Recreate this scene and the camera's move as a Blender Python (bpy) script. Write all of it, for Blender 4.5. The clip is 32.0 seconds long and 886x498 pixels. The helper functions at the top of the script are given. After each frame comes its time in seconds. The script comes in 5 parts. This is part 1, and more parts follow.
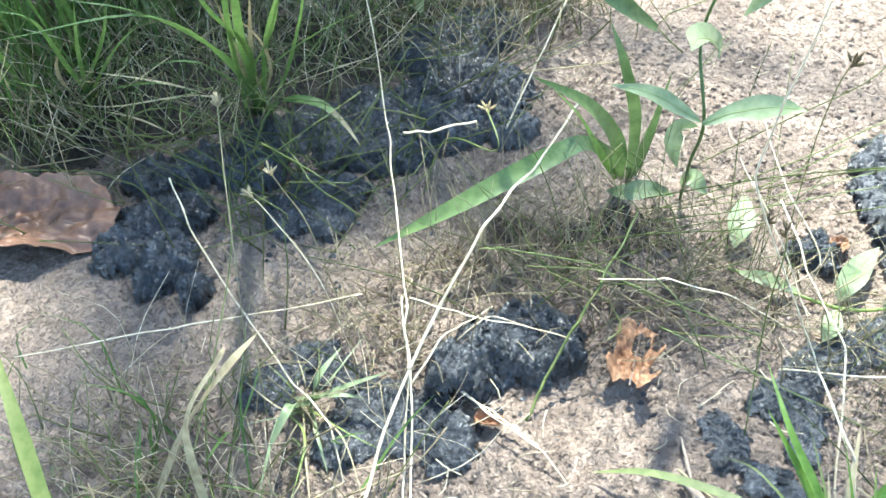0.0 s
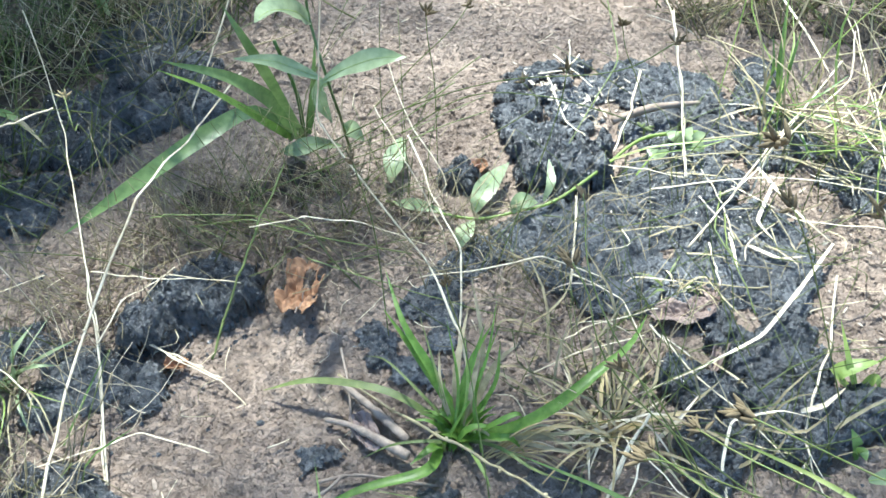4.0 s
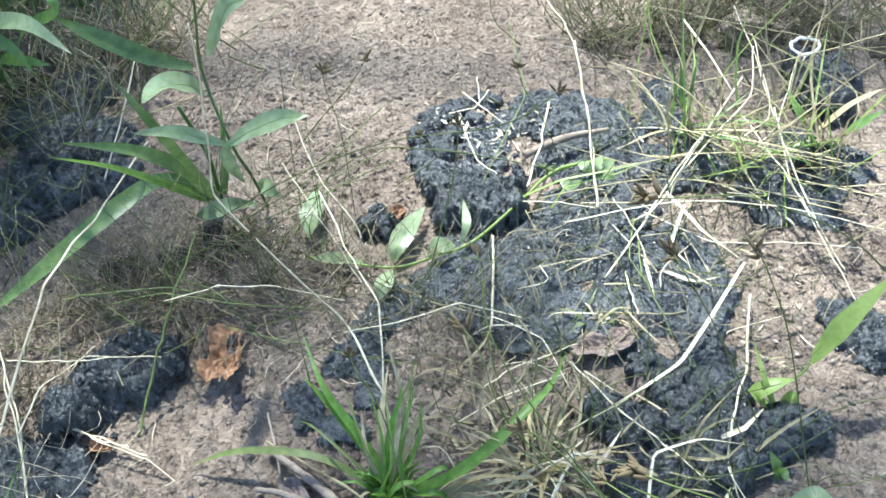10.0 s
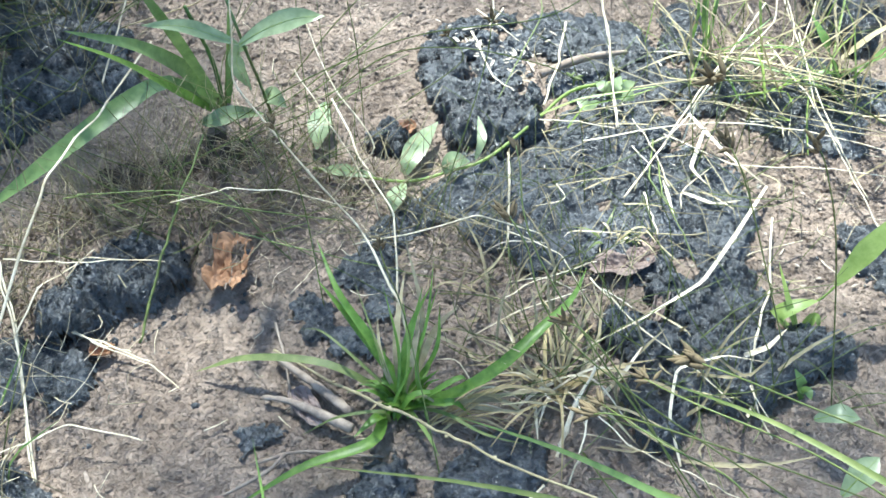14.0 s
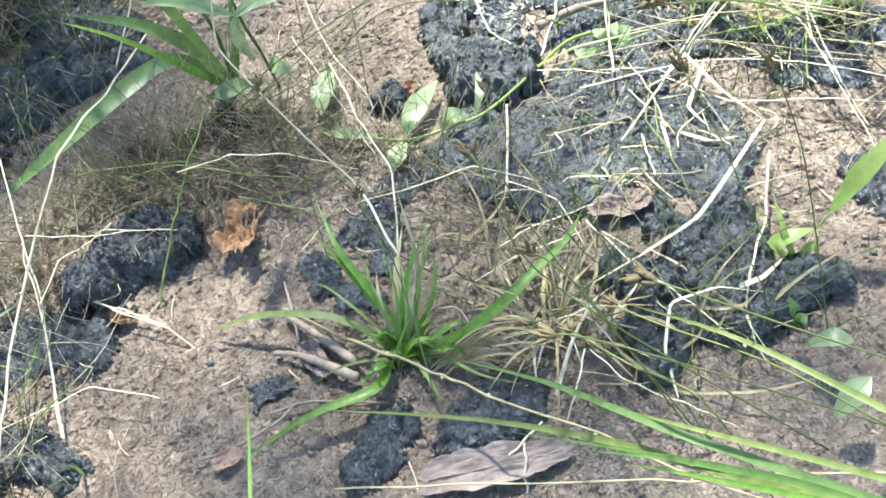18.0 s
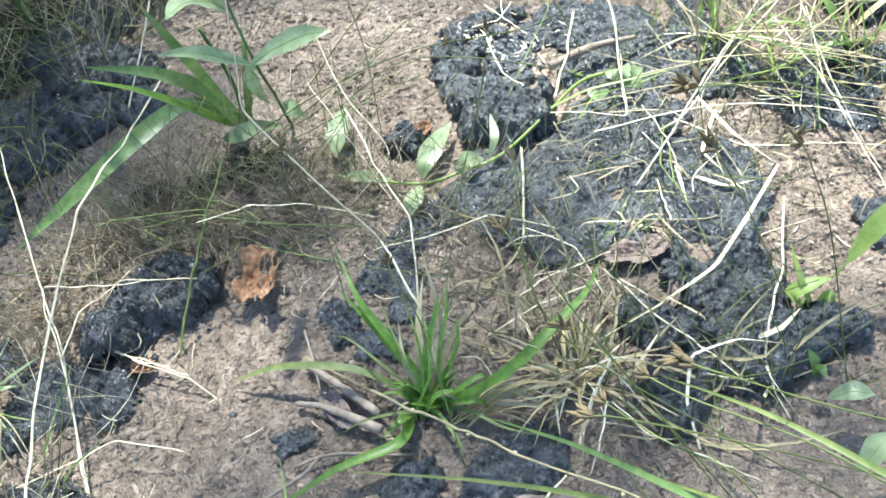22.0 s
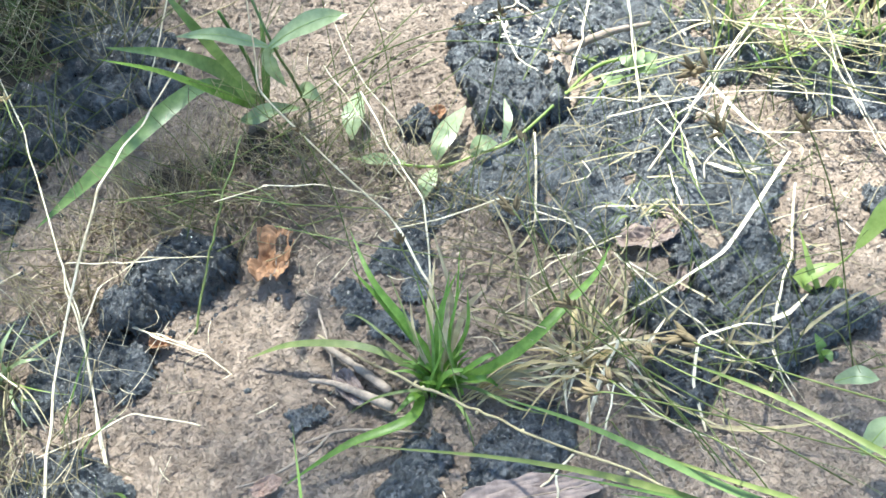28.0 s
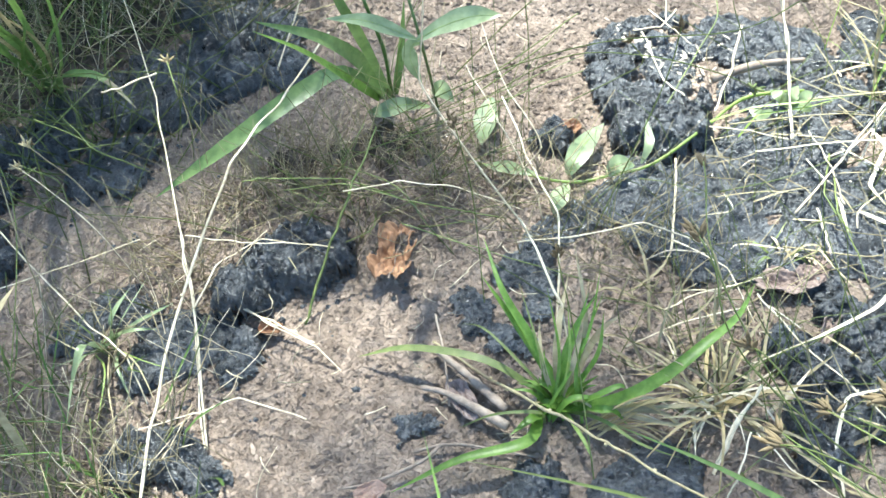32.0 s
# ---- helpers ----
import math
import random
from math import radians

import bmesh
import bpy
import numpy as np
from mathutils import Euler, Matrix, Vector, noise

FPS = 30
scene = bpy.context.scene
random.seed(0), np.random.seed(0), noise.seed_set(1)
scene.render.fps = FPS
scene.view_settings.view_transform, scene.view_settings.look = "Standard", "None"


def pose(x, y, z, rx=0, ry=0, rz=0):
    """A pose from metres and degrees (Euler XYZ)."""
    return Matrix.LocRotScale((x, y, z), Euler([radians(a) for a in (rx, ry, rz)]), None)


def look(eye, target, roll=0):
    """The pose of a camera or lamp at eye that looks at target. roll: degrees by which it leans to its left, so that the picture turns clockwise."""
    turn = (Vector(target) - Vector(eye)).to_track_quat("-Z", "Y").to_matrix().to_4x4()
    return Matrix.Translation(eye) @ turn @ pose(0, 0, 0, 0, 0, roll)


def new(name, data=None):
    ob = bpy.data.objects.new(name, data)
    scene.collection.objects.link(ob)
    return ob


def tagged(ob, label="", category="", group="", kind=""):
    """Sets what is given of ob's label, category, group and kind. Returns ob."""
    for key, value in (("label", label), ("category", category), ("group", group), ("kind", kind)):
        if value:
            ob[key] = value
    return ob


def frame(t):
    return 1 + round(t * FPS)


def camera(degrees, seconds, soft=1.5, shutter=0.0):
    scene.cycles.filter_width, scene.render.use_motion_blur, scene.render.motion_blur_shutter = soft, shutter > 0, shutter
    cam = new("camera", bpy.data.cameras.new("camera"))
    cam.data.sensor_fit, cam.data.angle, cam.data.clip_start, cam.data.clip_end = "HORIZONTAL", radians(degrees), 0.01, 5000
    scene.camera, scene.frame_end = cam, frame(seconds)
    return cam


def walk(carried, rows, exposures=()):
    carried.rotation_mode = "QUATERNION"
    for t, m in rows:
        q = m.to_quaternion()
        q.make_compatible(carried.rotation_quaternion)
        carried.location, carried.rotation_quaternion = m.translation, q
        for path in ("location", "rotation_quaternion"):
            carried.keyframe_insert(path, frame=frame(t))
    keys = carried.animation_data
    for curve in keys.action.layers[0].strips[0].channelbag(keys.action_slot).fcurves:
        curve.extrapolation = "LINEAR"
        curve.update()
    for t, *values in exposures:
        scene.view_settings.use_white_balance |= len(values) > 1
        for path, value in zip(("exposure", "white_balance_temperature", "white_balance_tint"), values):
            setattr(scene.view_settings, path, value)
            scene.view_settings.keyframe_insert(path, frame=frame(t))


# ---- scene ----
cam = camera(50.49, 32.0, soft=1.5)
PATH = [
    (0, (-0.0152, -0.5582, 0.6578), (-0.1886, 0.1219, -0.0545), -4.46),
    (0.5, (0.0011, -0.5785, 0.6581), (-0.1513, 0.1007, -0.0598), -3.93),
    (1, (0.0192, -0.5924, 0.6699), (-0.1533, 0.0926, -0.0379), -5.87),
    (1.5, (0.0776, -0.6060, 0.6751), (-0.0615, 0.0847, -0.0345), -5.39),
    (2, (0.1391, -0.6525, 0.7190), (0.0489, 0.0397, 0.0031), -5.26),
    (2.5, (0.1743, -0.6803, 0.7263), (0.0997, 0.0100, 0.0067), -6.74),
    (3, (0.1896, -0.6661, 0.7185), (0.1379, 0.0171, -0.0099), -6.26),
    (3.5, (0.1917, -0.6519, 0.7083), (0.1534, 0.0261, -0.0257), -5.62),
    (5.5, (0.2095, -0.6436, 0.7396), (0.1424, 0.0323, 0.0057), -10.44),
    (6, (0.2106, -0.6396, 0.7428), (0.1442, 0.0398, 0.0120), -10.85),
    (6.5, (0.2106, -0.6391, 0.7434), (0.1414, 0.0437, 0.0161), -10.91),
    (7, (0.2181, -0.6395, 0.7419), (0.1465, 0.0445, 0.0160), -11.50),
    (7.5, (0.2194, -0.6326, 0.7406), (0.1462, 0.0516, 0.0150), -11.50),
    (8, (0.2204, -0.6270, 0.7338), (0.1539, 0.0580, 0.0083), -11.13),
    (8.5, (0.2366, -0.6297, 0.7268), (0.1922, 0.0543, -0.0013), -9.80),
    (9, (0.2457, -0.6230, 0.7269), (0.2197, 0.0437, -0.0180), -9.65),
    (9.5, (0.2461, -0.6224, 0.7291), (0.2333, 0.0477, -0.0131), -9.42),
    (10, (0.2454, -0.6244, 0.7352), (0.2423, 0.0578, 0.0041), -9.24),
    (10.5, (0.2422, -0.6112, 0.7363), (0.2315, 0.0788, 0.0126), -9.04),
    (11, (0.2429, -0.6107, 0.7317), (0.2477, 0.0771, 0.0058), -8.44),
    (11.5, (0.2414, -0.6102, 0.7271), (0.2337, 0.0708, -0.0051), -9.51),
    (12, (0.2265, -0.6155, 0.7111), (0.2143, 0.0543, -0.0313), -9.15),
    (12.5, (0.2182, -0.6204, 0.7042), (0.2062, 0.0415, -0.0453), -9.21),
    (13, (0.2068, -0.6278, 0.6997), (0.2068, 0.0363, -0.0479), -7.34),
    (13.5, (0.2058, -0.6327, 0.7003), (0.2169, 0.0196, -0.0576), -6.49),
    (14, (0.1947, -0.6350, 0.6888), (0.2189, 0.0126, -0.0728), -5.47),
    (14.5, (0.1944, -0.6591, 0.6558), (0.2370, -0.0039, -0.0984), -2.13),
    (16.5, (0.2207, -0.6640, 0.6584), (0.1970, -0.0033, -0.0918), -12.65),
    (17, (0.2307, -0.6965, 0.6862), (0.1926, -0.0306, -0.0589), -12.30),
    (17.5, (0.2484, -0.6846, 0.6824), (0.2045, -0.0370, -0.0784), -13.92),
    (18, (0.2474, -0.6717, 0.6834), (0.2032, -0.0353, -0.0868), -13.51),
    (18.5, (0.2441, -0.6566, 0.7024), (0.1932, -0.0227, -0.0693), -15.32),
    (19, (0.2325, -0.6460, 0.7141), (0.1696, -0.0128, -0.0573), -16.19),
    (19.5, (0.2314, -0.6458, 0.7208), (0.1621, -0.0069, -0.0454), -17.05),
    (20, (0.2294, -0.6445, 0.7240), (0.1654, 0.0023, -0.0360), -15.90),
    (20.5, (0.2417, -0.6437, 0.7379), (0.1763, 0.0161, -0.0106), -17.14),
    (21, (0.2302, -0.6460, 0.7310), (0.1817, 0.0109, -0.0214), -14.67),
    (21.5, (0.2267, -0.6388, 0.7144), (0.1883, -0.0074, -0.0601), -13.19),
    (22, (0.2307, -0.6366, 0.7212), (0.1955, -0.0035, -0.0521), -13.40),
    (22.5, (0.2325, -0.6383, 0.7262), (0.1993, 0.0051, -0.0387), -13.37),
    (23, (0.2391, -0.6341, 0.7226), (0.2068, 0.0116, -0.0403), -13.69),
    (23.5, (0.2430, -0.6363, 0.7262), (0.2180, 0.0180, -0.0296), -14.90),
    (24, (0.2510, -0.6384, 0.7274), (0.2166, 0.0215, -0.0231), -15.40),
    (24.5, (0.2460, -0.6441, 0.7202), (0.2104, 0.0159, -0.0302), -14.77),
    (25, (0.2436, -0.6470, 0.7161), (0.2027, 0.0101, -0.0365), -15.39),
    (25.5, (0.2463, -0.6623, 0.7242), (0.2072, -0.0146, -0.0368), -14.60),
    (27.5, (0.2564, -0.6592, 0.7194), (0.2114, -0.0355, -0.0609), -14.36),
    (28, (0.2337, -0.6488, 0.7277), (0.1792, -0.0244, -0.0515), -14.04),
    (28.5, (0.2042, -0.6352, 0.7159), (0.1142, -0.0140, -0.0625), -14.30),
    (29, (0.1682, -0.6178, 0.7168), (0.0154, -0.0038, -0.0576), -14.74),
    (29.5, (0.1584, -0.6050, 0.7233), (-0.0046, 0.0343, -0.0282), -15.52),
    (30, (0.1557, -0.5994, 0.7129), (-0.0141, 0.0493, -0.0290), -15.32),
    (30.5, (0.1481, -0.5969, 0.6953), (-0.0130, 0.0495, -0.0505), -13.86),
    (31, (0.1465, -0.6047, 0.7035), (0.0081, 0.0486, -0.0409), -11.42),
    (31.5, (0.1544, -0.6154, 0.7082), (0.0337, 0.0390, -0.0383), -11.57),
    (32, (0.1585, -0.6264, 0.7078), (0.0531, 0.0125, -0.0542), -10.43),
]
EXPOSURES = [(0, 2.17, 5860, 1), (1, 2.11, 5860, 1), (3, 1.65, 5760, 1), (6, 1.60, 5660, 0), (8, 1.59, 5660, 0), (10, 1.43, 5640, 0), (12, 1.38, 5640, 0), (14, 1.56, 5700, 0), (17, 1.73, 6000, 1), (18, 1.72, 6040, 1), (21, 1.62, 5900, 1), (25, 1.62, 5820, 1), (28, 1.78, 5960, 1), (32, 1.85, 5960, 1)]
walk(cam, [(t, look(eye, target, roll)) for t, eye, target, roll in PATH], EXPOSURES)

# ---- world ----
SUN_ELEVATION, SUN_BEARING = 60.0, -3.0   # degrees; bearing clockwise from +y
world = bpy.data.worlds.new("sky")
world.use_nodes = True
scene.world = world
wn, wl = world.node_tree.nodes, world.node_tree.links
sky = wn.new("ShaderNodeTexSky")
sky.sky_type = "NISHITA"
sky.sun_disc = False
sky.sun_elevation = radians(SUN_ELEVATION)
sky.sun_rotation = radians(SUN_BEARING)
wl.new(sky.outputs[0], wn["Background"].inputs[0])
wn["Background"].inputs[1].default_value = 0.12
sun = new("sun", bpy.data.lights.new("sun", "SUN"))
sun.data.energy, sun.data.angle, sun.data.color = 5.0, radians(2.5), (1.0, 0.95, 0.87)
sb, se = radians(SUN_BEARING), radians(SUN_ELEVATION)
sun.matrix_world = look((math.sin(sb) * math.cos(se) * 5, math.cos(sb) * math.cos(se) * 5, math.sin(se) * 5), (0, 0, 0))

# ---- materials ----


def material(name, dark, light, rough=0.7, fine=90.0, coarse=9.0, bump=0.3, bump_scale=220.0, depth=0.002, spec=0.4,
             translucent=0.0, vary=0.0, third=None, cells=0.0, cell_depth=0.003, gloss_vary=0.0, scales=()):
    """Two scales of noise between the colours, a fine relief, and a little difference from piece to piece."""
    m = bpy.data.materials.new(name)
    m.use_nodes = True
    n, l = m.node_tree.nodes, m.node_tree.links
    b = n["Principled BSDF"]
    co = n.new("ShaderNodeTexCoord")
    big, small, rel = (n.new("ShaderNodeTexNoise") for _ in range(3))
    for node, s, d in ((big, coarse, 4.0), (small, fine, 6.0), (rel, bump_scale, 8.0)):
        node.inputs["Scale"].default_value, node.inputs["Detail"].default_value = s, d
        node.inputs["Roughness"].default_value = 0.62
        l.new(co.outputs["Object"], node.inputs["Vector"])
    mix = n.new("ShaderNodeMath")
    mix.operation = "MULTIPLY_ADD"
    mix.inputs[1].default_value = 0.5
    l.new(big.outputs["Fac"], mix.inputs[0])
    half = n.new("ShaderNodeMath")
    half.operation = "MULTIPLY"
    half.inputs[1].default_value = 0.5
    l.new(small.outputs["Fac"], half.inputs[0])
    l.new(half.outputs[0], mix.inputs[2])
    ramp = n.new("ShaderNodeValToRGB")
    e = ramp.color_ramp.elements
    e[0].position, e[0].color = 0.36, (*dark, 1)
    e[1].position, e[1].color = 0.64, (*light, 1)
    if third:
        x = e.new(0.74)
        x.color = (*third, 1)
    l.new(mix.outputs[0], ramp.inputs[0])
    out = ramp.outputs[0]
    if vary:
        info = n.new("ShaderNodeObjectInfo")
        geo = n.new("ShaderNodeNewGeometry")
        add = n.new("ShaderNodeMath")
        add.operation = "ADD"
        l.new(info.outputs["Random"], add.inputs[0])
        l.new(geo.outputs["Random Per Island"], add.inputs[1])
        span = n.new("ShaderNodeMapRange")
        span.inputs[2].default_value = 2.0
        span.inputs[3].default_value, span.inputs[4].default_value = 1 - vary, 1 + vary
        l.new(add.outputs[0], span.inputs[0])
        hsv = n.new("ShaderNodeHueSaturation")
        l.new(span.outputs[0], hsv.inputs["Value"])
        l.new(out, hsv.inputs["Color"])
        out = hsv.outputs[0]
    l.new(out, b.inputs["Base Color"])
    b.inputs["Roughness"].default_value = rough
    b.inputs["Specular IOR Level"].default_value = spec
    bp = n.new("ShaderNodeBump")
    bp.inputs["Strength"].default_value, bp.inputs["Distance"].default_value = bump, depth
    l.new(rel.outputs["Fac"], bp.inputs["Height"])
    if cells:
        # flakes parted by fine cracks
        vor = n.new("ShaderNodeTexVoronoi")
        vor.feature = "DISTANCE_TO_EDGE"
        vor.inputs["Scale"].default_value = cells
        warp = n.new("ShaderNodeVectorMath")
        warp.operation = "MULTIPLY_ADD"
        warp.inputs[1].default_value = (0.05, 0.05, 0.05)
        l.new(small.outputs["Color"], warp.inputs[0])
        l.new(co.outputs["Object"], warp.inputs[2])
        l.new(warp.outputs[0], vor.inputs["Vector"])
        wide = n.new("ShaderNodeMapRange")
        wide.inputs[2].default_value = 0.12
        l.new(vor.outputs["Distance"], wide.inputs[0])
        b2 = n.new("ShaderNodeBump")
        b2.inputs["Strength"].default_value, b2.inputs["Distance"].default_value = 0.9, cell_depth
        l.new(wide.outputs[0], b2.inputs["Height"])
        l.new(b2.outputs[0], bp.inputs["Normal"])
    crack = None
    if cells:
        crack = b2
    if scales:
        # small tilted scales: each cell leans its own way and breaks off at its edge
        warp = n.new("ShaderNodeVectorMath")
        warp.operation = "MULTIPLY_ADD"
        warp.inputs[1].default_value = (0.012, 0.012, 0.012)
        l.new(small.outputs["Color"], warp.inputs[0])
        l.new(co.outputs["Object"], warp.inputs[2])
        total = None
        for size, lean in scales:
            vor = n.new("ShaderNodeTexVoronoi")
            vor.inputs["Scale"].default_value = size
            l.new(warp.outputs[0], vor.inputs["Vector"])
            off, way, dot = (n.new("ShaderNodeVectorMath") for _ in range(3))
            off.operation, way.operation, dot.operation = "SUBTRACT", "MULTIPLY_ADD", "DOT_PRODUCT"
            l.new(warp.outputs[0], off.inputs[0])
            l.new(vor.outputs["Position"], off.inputs[1])
            l.new(vor.outputs["Color"], way.inputs[0])
            way.inputs[1].default_value, way.inputs[2].default_value = (lean,) * 3, (-lean / 2,) * 3
            l.new(off.outputs[0], dot.inputs[0])
            l.new(way.outputs[0], dot.inputs[1])
            if total:
                join = n.new("ShaderNodeMath")
                l.new(total, join.inputs[0])
                l.new(dot.outputs["Value"], join.inputs[1])
                total = join.outputs[0]
            else:
                total = dot.outputs["Value"]
        b3 = n.new("ShaderNodeBump")
        b3.inputs["Strength"].default_value, b3.inputs["Distance"].default_value = 1.0, 1.0
        l.new(total, b3.inputs["Height"])
        if crack:
            l.new(crack.outputs[0], b3.inputs["Normal"])
        l.new(b3.outputs[0], bp.inputs["Normal"])
    if gloss_vary:
        rr = n.new("ShaderNodeMapRange")
        rr.inputs[1].default_value, rr.inputs[2].default_value = 0.3, 0.7
        rr.inputs[3].default_value, rr.inputs[4].default_value = rough - gloss_vary, rough + gloss_vary
        l.new(small.outputs["Fac"], rr.inputs[0])
        l.new(rr.outputs[0], b.inputs["Roughness"])
    l.new(bp.outputs[0], b.inputs["Normal"])
    if translucent:
        tr = n.new("ShaderNodeBsdfTranslucent")
        l.new(out, tr.inputs["Color"])
        ms = n.new("ShaderNodeMixShader")
        ms.inputs[0].default_value = translucent
        l.new(b.outputs[0], ms.inputs[1])
        l.new(tr.outputs[0], ms.inputs[2])
        l.new(ms.outputs[0], n["Material Output"].inputs["Surface"])
    return m


SOIL = material("bare_soil", (0.210, 0.158, 0.120), (0.430, 0.336, 0.262), 0.85, 60, 7, 0.8, 170, 0.0036, 0.3, third=(0.63, 0.51, 0.415), cells=95.0, cell_depth=0.0020, scales=((110.0, 1.9), (270.0, 1.9)))
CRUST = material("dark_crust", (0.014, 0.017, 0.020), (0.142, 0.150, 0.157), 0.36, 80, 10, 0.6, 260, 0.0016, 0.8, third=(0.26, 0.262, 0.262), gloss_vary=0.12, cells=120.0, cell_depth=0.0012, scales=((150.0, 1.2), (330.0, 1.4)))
GREEN = material("green_blade", (0.085, 0.16, 0.035), (0.20, 0.31, 0.085), 0.4, 120, 14, 0.2, 400, 0.0006, 0.5, 0.35, 0.25)
TUFT = material("vivid_tuft_blade", (0.105, 0.205, 0.028), (0.27, 0.43, 0.08), 0.38, 120, 14, 0.2, 400, 0.0006, 0.5, 0.4, 0.22)
# Brown of rotting grass, kept dark so that it paints shade as well.
LITTER_SHADE = material("brown_litter_shade", (0.030, 0.024, 0.017), (0.15, 0.12, 0.085), 0.9, 90, 12, 1.0, 150, 0.008, 0.3, third=(0.30, 0.25, 0.18))
YOUNG = material("young_green_blade", (0.24, 0.34, 0.07), (0.42, 0.53, 0.16), 0.4, 120, 14, 0.2, 400, 0.0006, 0.5, 0.45, 0.15)
BLUISH = material("blue_green_blade", (0.085, 0.145, 0.042), (0.21, 0.30, 0.10), 0.36, 100, 14, 0.3, 300, 0.0008, 0.5, 0.3, 0.25)
LEAF = material("soft_green_leaf", (0.20, 0.26, 0.12), (0.40, 0.47, 0.26), 0.34, 80, 10, 0.25, 260, 0.0008, 0.5, 0.3, 0.15)
STRAW = material("bleached_straw", (0.42, 0.33, 0.19), (0.86, 0.77, 0.57), 0.5, 150, 20, 0.3, 500, 0.0005, 0.5, 0.1, 0.22)
DRY = material("dry_grass", (0.25, 0.20, 0.11), (0.52, 0.45, 0.27), 0.7, 120, 18, 0.3, 400, 0.0005, 0.3, 0.15, 0.35)
TAN = material("tan_dry_blade", (0.34, 0.25, 0.11), (0.62, 0.50, 0.27), 0.6, 120, 18, 0.3, 400, 0.0005, 0.3, 0.2, 0.3)
OLIVE = material("olive_stem", (0.09, 0.13, 0.03), (0.22, 0.25, 0.08), 0.5, 120, 18, 0.3, 400, 0.0005, 0.4, 0.15, 0.3)
SEED = material("brown_seedhead", (0.085, 0.064, 0.034), (0.21, 0.160, 0.088), 0.8, 300, 30, 0.5, 600, 0.001, 0.3, 0.1, 0.3)
RUST = material("rust_dead_leaf", (0.27, 0.14, 0.072), (0.57, 0.335, 0.19), 0.7, 90, 18, 0.6, 200, 0.002, 0.3, 0.15)
PALE = material("tan_dead_leaf", (0.33, 0.20, 0.14), (0.58, 0.40, 0.29), 0.38, 80, 14, 0.5, 180, 0.002, 0.4, 0.1)
BROWNLEAF = material("brown_dead_leaf", (0.12, 0.055, 0.03), (0.38, 0.215, 0.135), 0.33, 80, 14, 0.5, 180, 0.002, 0.5, 0.1)
GREYLEAF = material("grey_dead_leaf", (0.15, 0.11, 0.095), (0.34, 0.265, 0.23), 0.65, 90, 14, 0.5, 180, 0.002, 0.3)
PALELEAF = material("pale_brown_dead_leaf", (0.17, 0.12, 0.098), (0.37, 0.285, 0.235), 0.65, 90, 14, 0.5, 180, 0.002, 0.3)
TWIG = material("twig_bark", (0.16, 0.12, 0.09), (0.40, 0.32, 0.25), 0.85, 160, 20, 0.7, 300, 0.001, 0.3)
CHIP = material("pale_chip", (0.34, 0.28, 0.20), (0.64, 0.58, 0.47), 0.7, 120, 20, 0.4, 300, 0.001, 0.3, 0.0, 0.3)
WHITE = material("white_fibre", (0.68, 0.68, 0.66), (0.85, 0.85, 0.83), 0.5, 120, 20, 0.2, 300, 0.0005)

# ---- shapes ----


def vnoise(x, y, seed=0):
    """Smooth value noise on arrays, -1 to 1."""
    xi, yi = np.floor(x).astype(np.int64), np.floor(y).astype(np.int64)
    fx, fy = x - xi, y - yi
    fx, fy = fx * fx * (3 - 2 * fx), fy * fy * (3 - 2 * fy)

    def h(a, b):
        k = (a * 374761393 + b * 668265263 + seed * 974634777) & 0x7FFFFFFF
        k = ((k ^ (k >> 13)) * 1274126177) & 0x7FFFFFFF
        return ((k ^ (k >> 16)) & 0xFFFF) / 32767.5 - 1.0
    a, b, c, d = h(xi, yi), h(xi + 1, yi), h(xi, yi + 1), h(xi + 1, yi + 1)
    return (a + (b - a) * fx) * (1 - fy) + (c + (d - c) * fx) * fy


def fbm(x, y, scale, octaves=4, seed=0, gain=0.5):
    s, amp, tot = 0.0, 1.0, 0.0
    for o in range(octaves):
        s = s + amp * vnoise(x * scale * 2 ** o + 17.3 * o, y * scale * 2 ** o - 9.1 * o, seed + o)
        tot += amp
        amp *= gain
    return s / tot


def plates(x, y, scale, seed=0):
    """Broken plates: how near the next one is (0 at a crack), and one random value for each plate."""
    gx, gy = x * scale, y * scale
    ix, iy = np.floor(gx), np.floor(gy)
    f1, f2, val, lean = np.full(gx.shape, 9.0), np.full(gx.shape, 9.0), np.zeros(gx.shape), np.zeros(gx.shape)
    for a in (-1, 0, 1):
        for b in (-1, 0, 1):
            cx, cy = ix + a, iy + b
            px, py = cx + 0.5 + 0.45 * vnoise(cx, cy, seed), cy + 0.5 + 0.45 * vnoise(cx, cy, seed + 5)
            d = np.hypot(gx - px, gy - py)
            first = d < f1
            f2 = np.where(first, f1, np.minimum(f2, d))
            val = np.where(first, vnoise(cx, cy, seed + 9), val)
            f1 = np.minimum(f1, d)
            lean = np.where(first, (gx - px) * vnoise(cx, cy, seed + 3) + (gy - py) * vnoise(cx, cy, seed + 4), lean)
    return f2 - f1, val + 0.9 * lean


def ground_height(x, y):
    near = np.exp(-((x - 0.15) ** 2 + (y - 0.1) ** 2) / 1.2)
    clods = np.abs(fbm(x, y, 20, 4, 5, 0.55)) * 0.0075
    wob = 0.012 * fbm(x, y, 60, 2, 40)
    cracks = -np.clip(0.05 - np.abs(fbm(x + wob, y, 26, 2, 9)), 0, 0.05) * 0.04
    return 0.010 * fbm(x, y, 5, 3, 1) + (clods + cracks - 0.002) * near


def gz(x, y):
    return float(ground_height(np.array([float(x)]), np.array([float(y)]))[0])


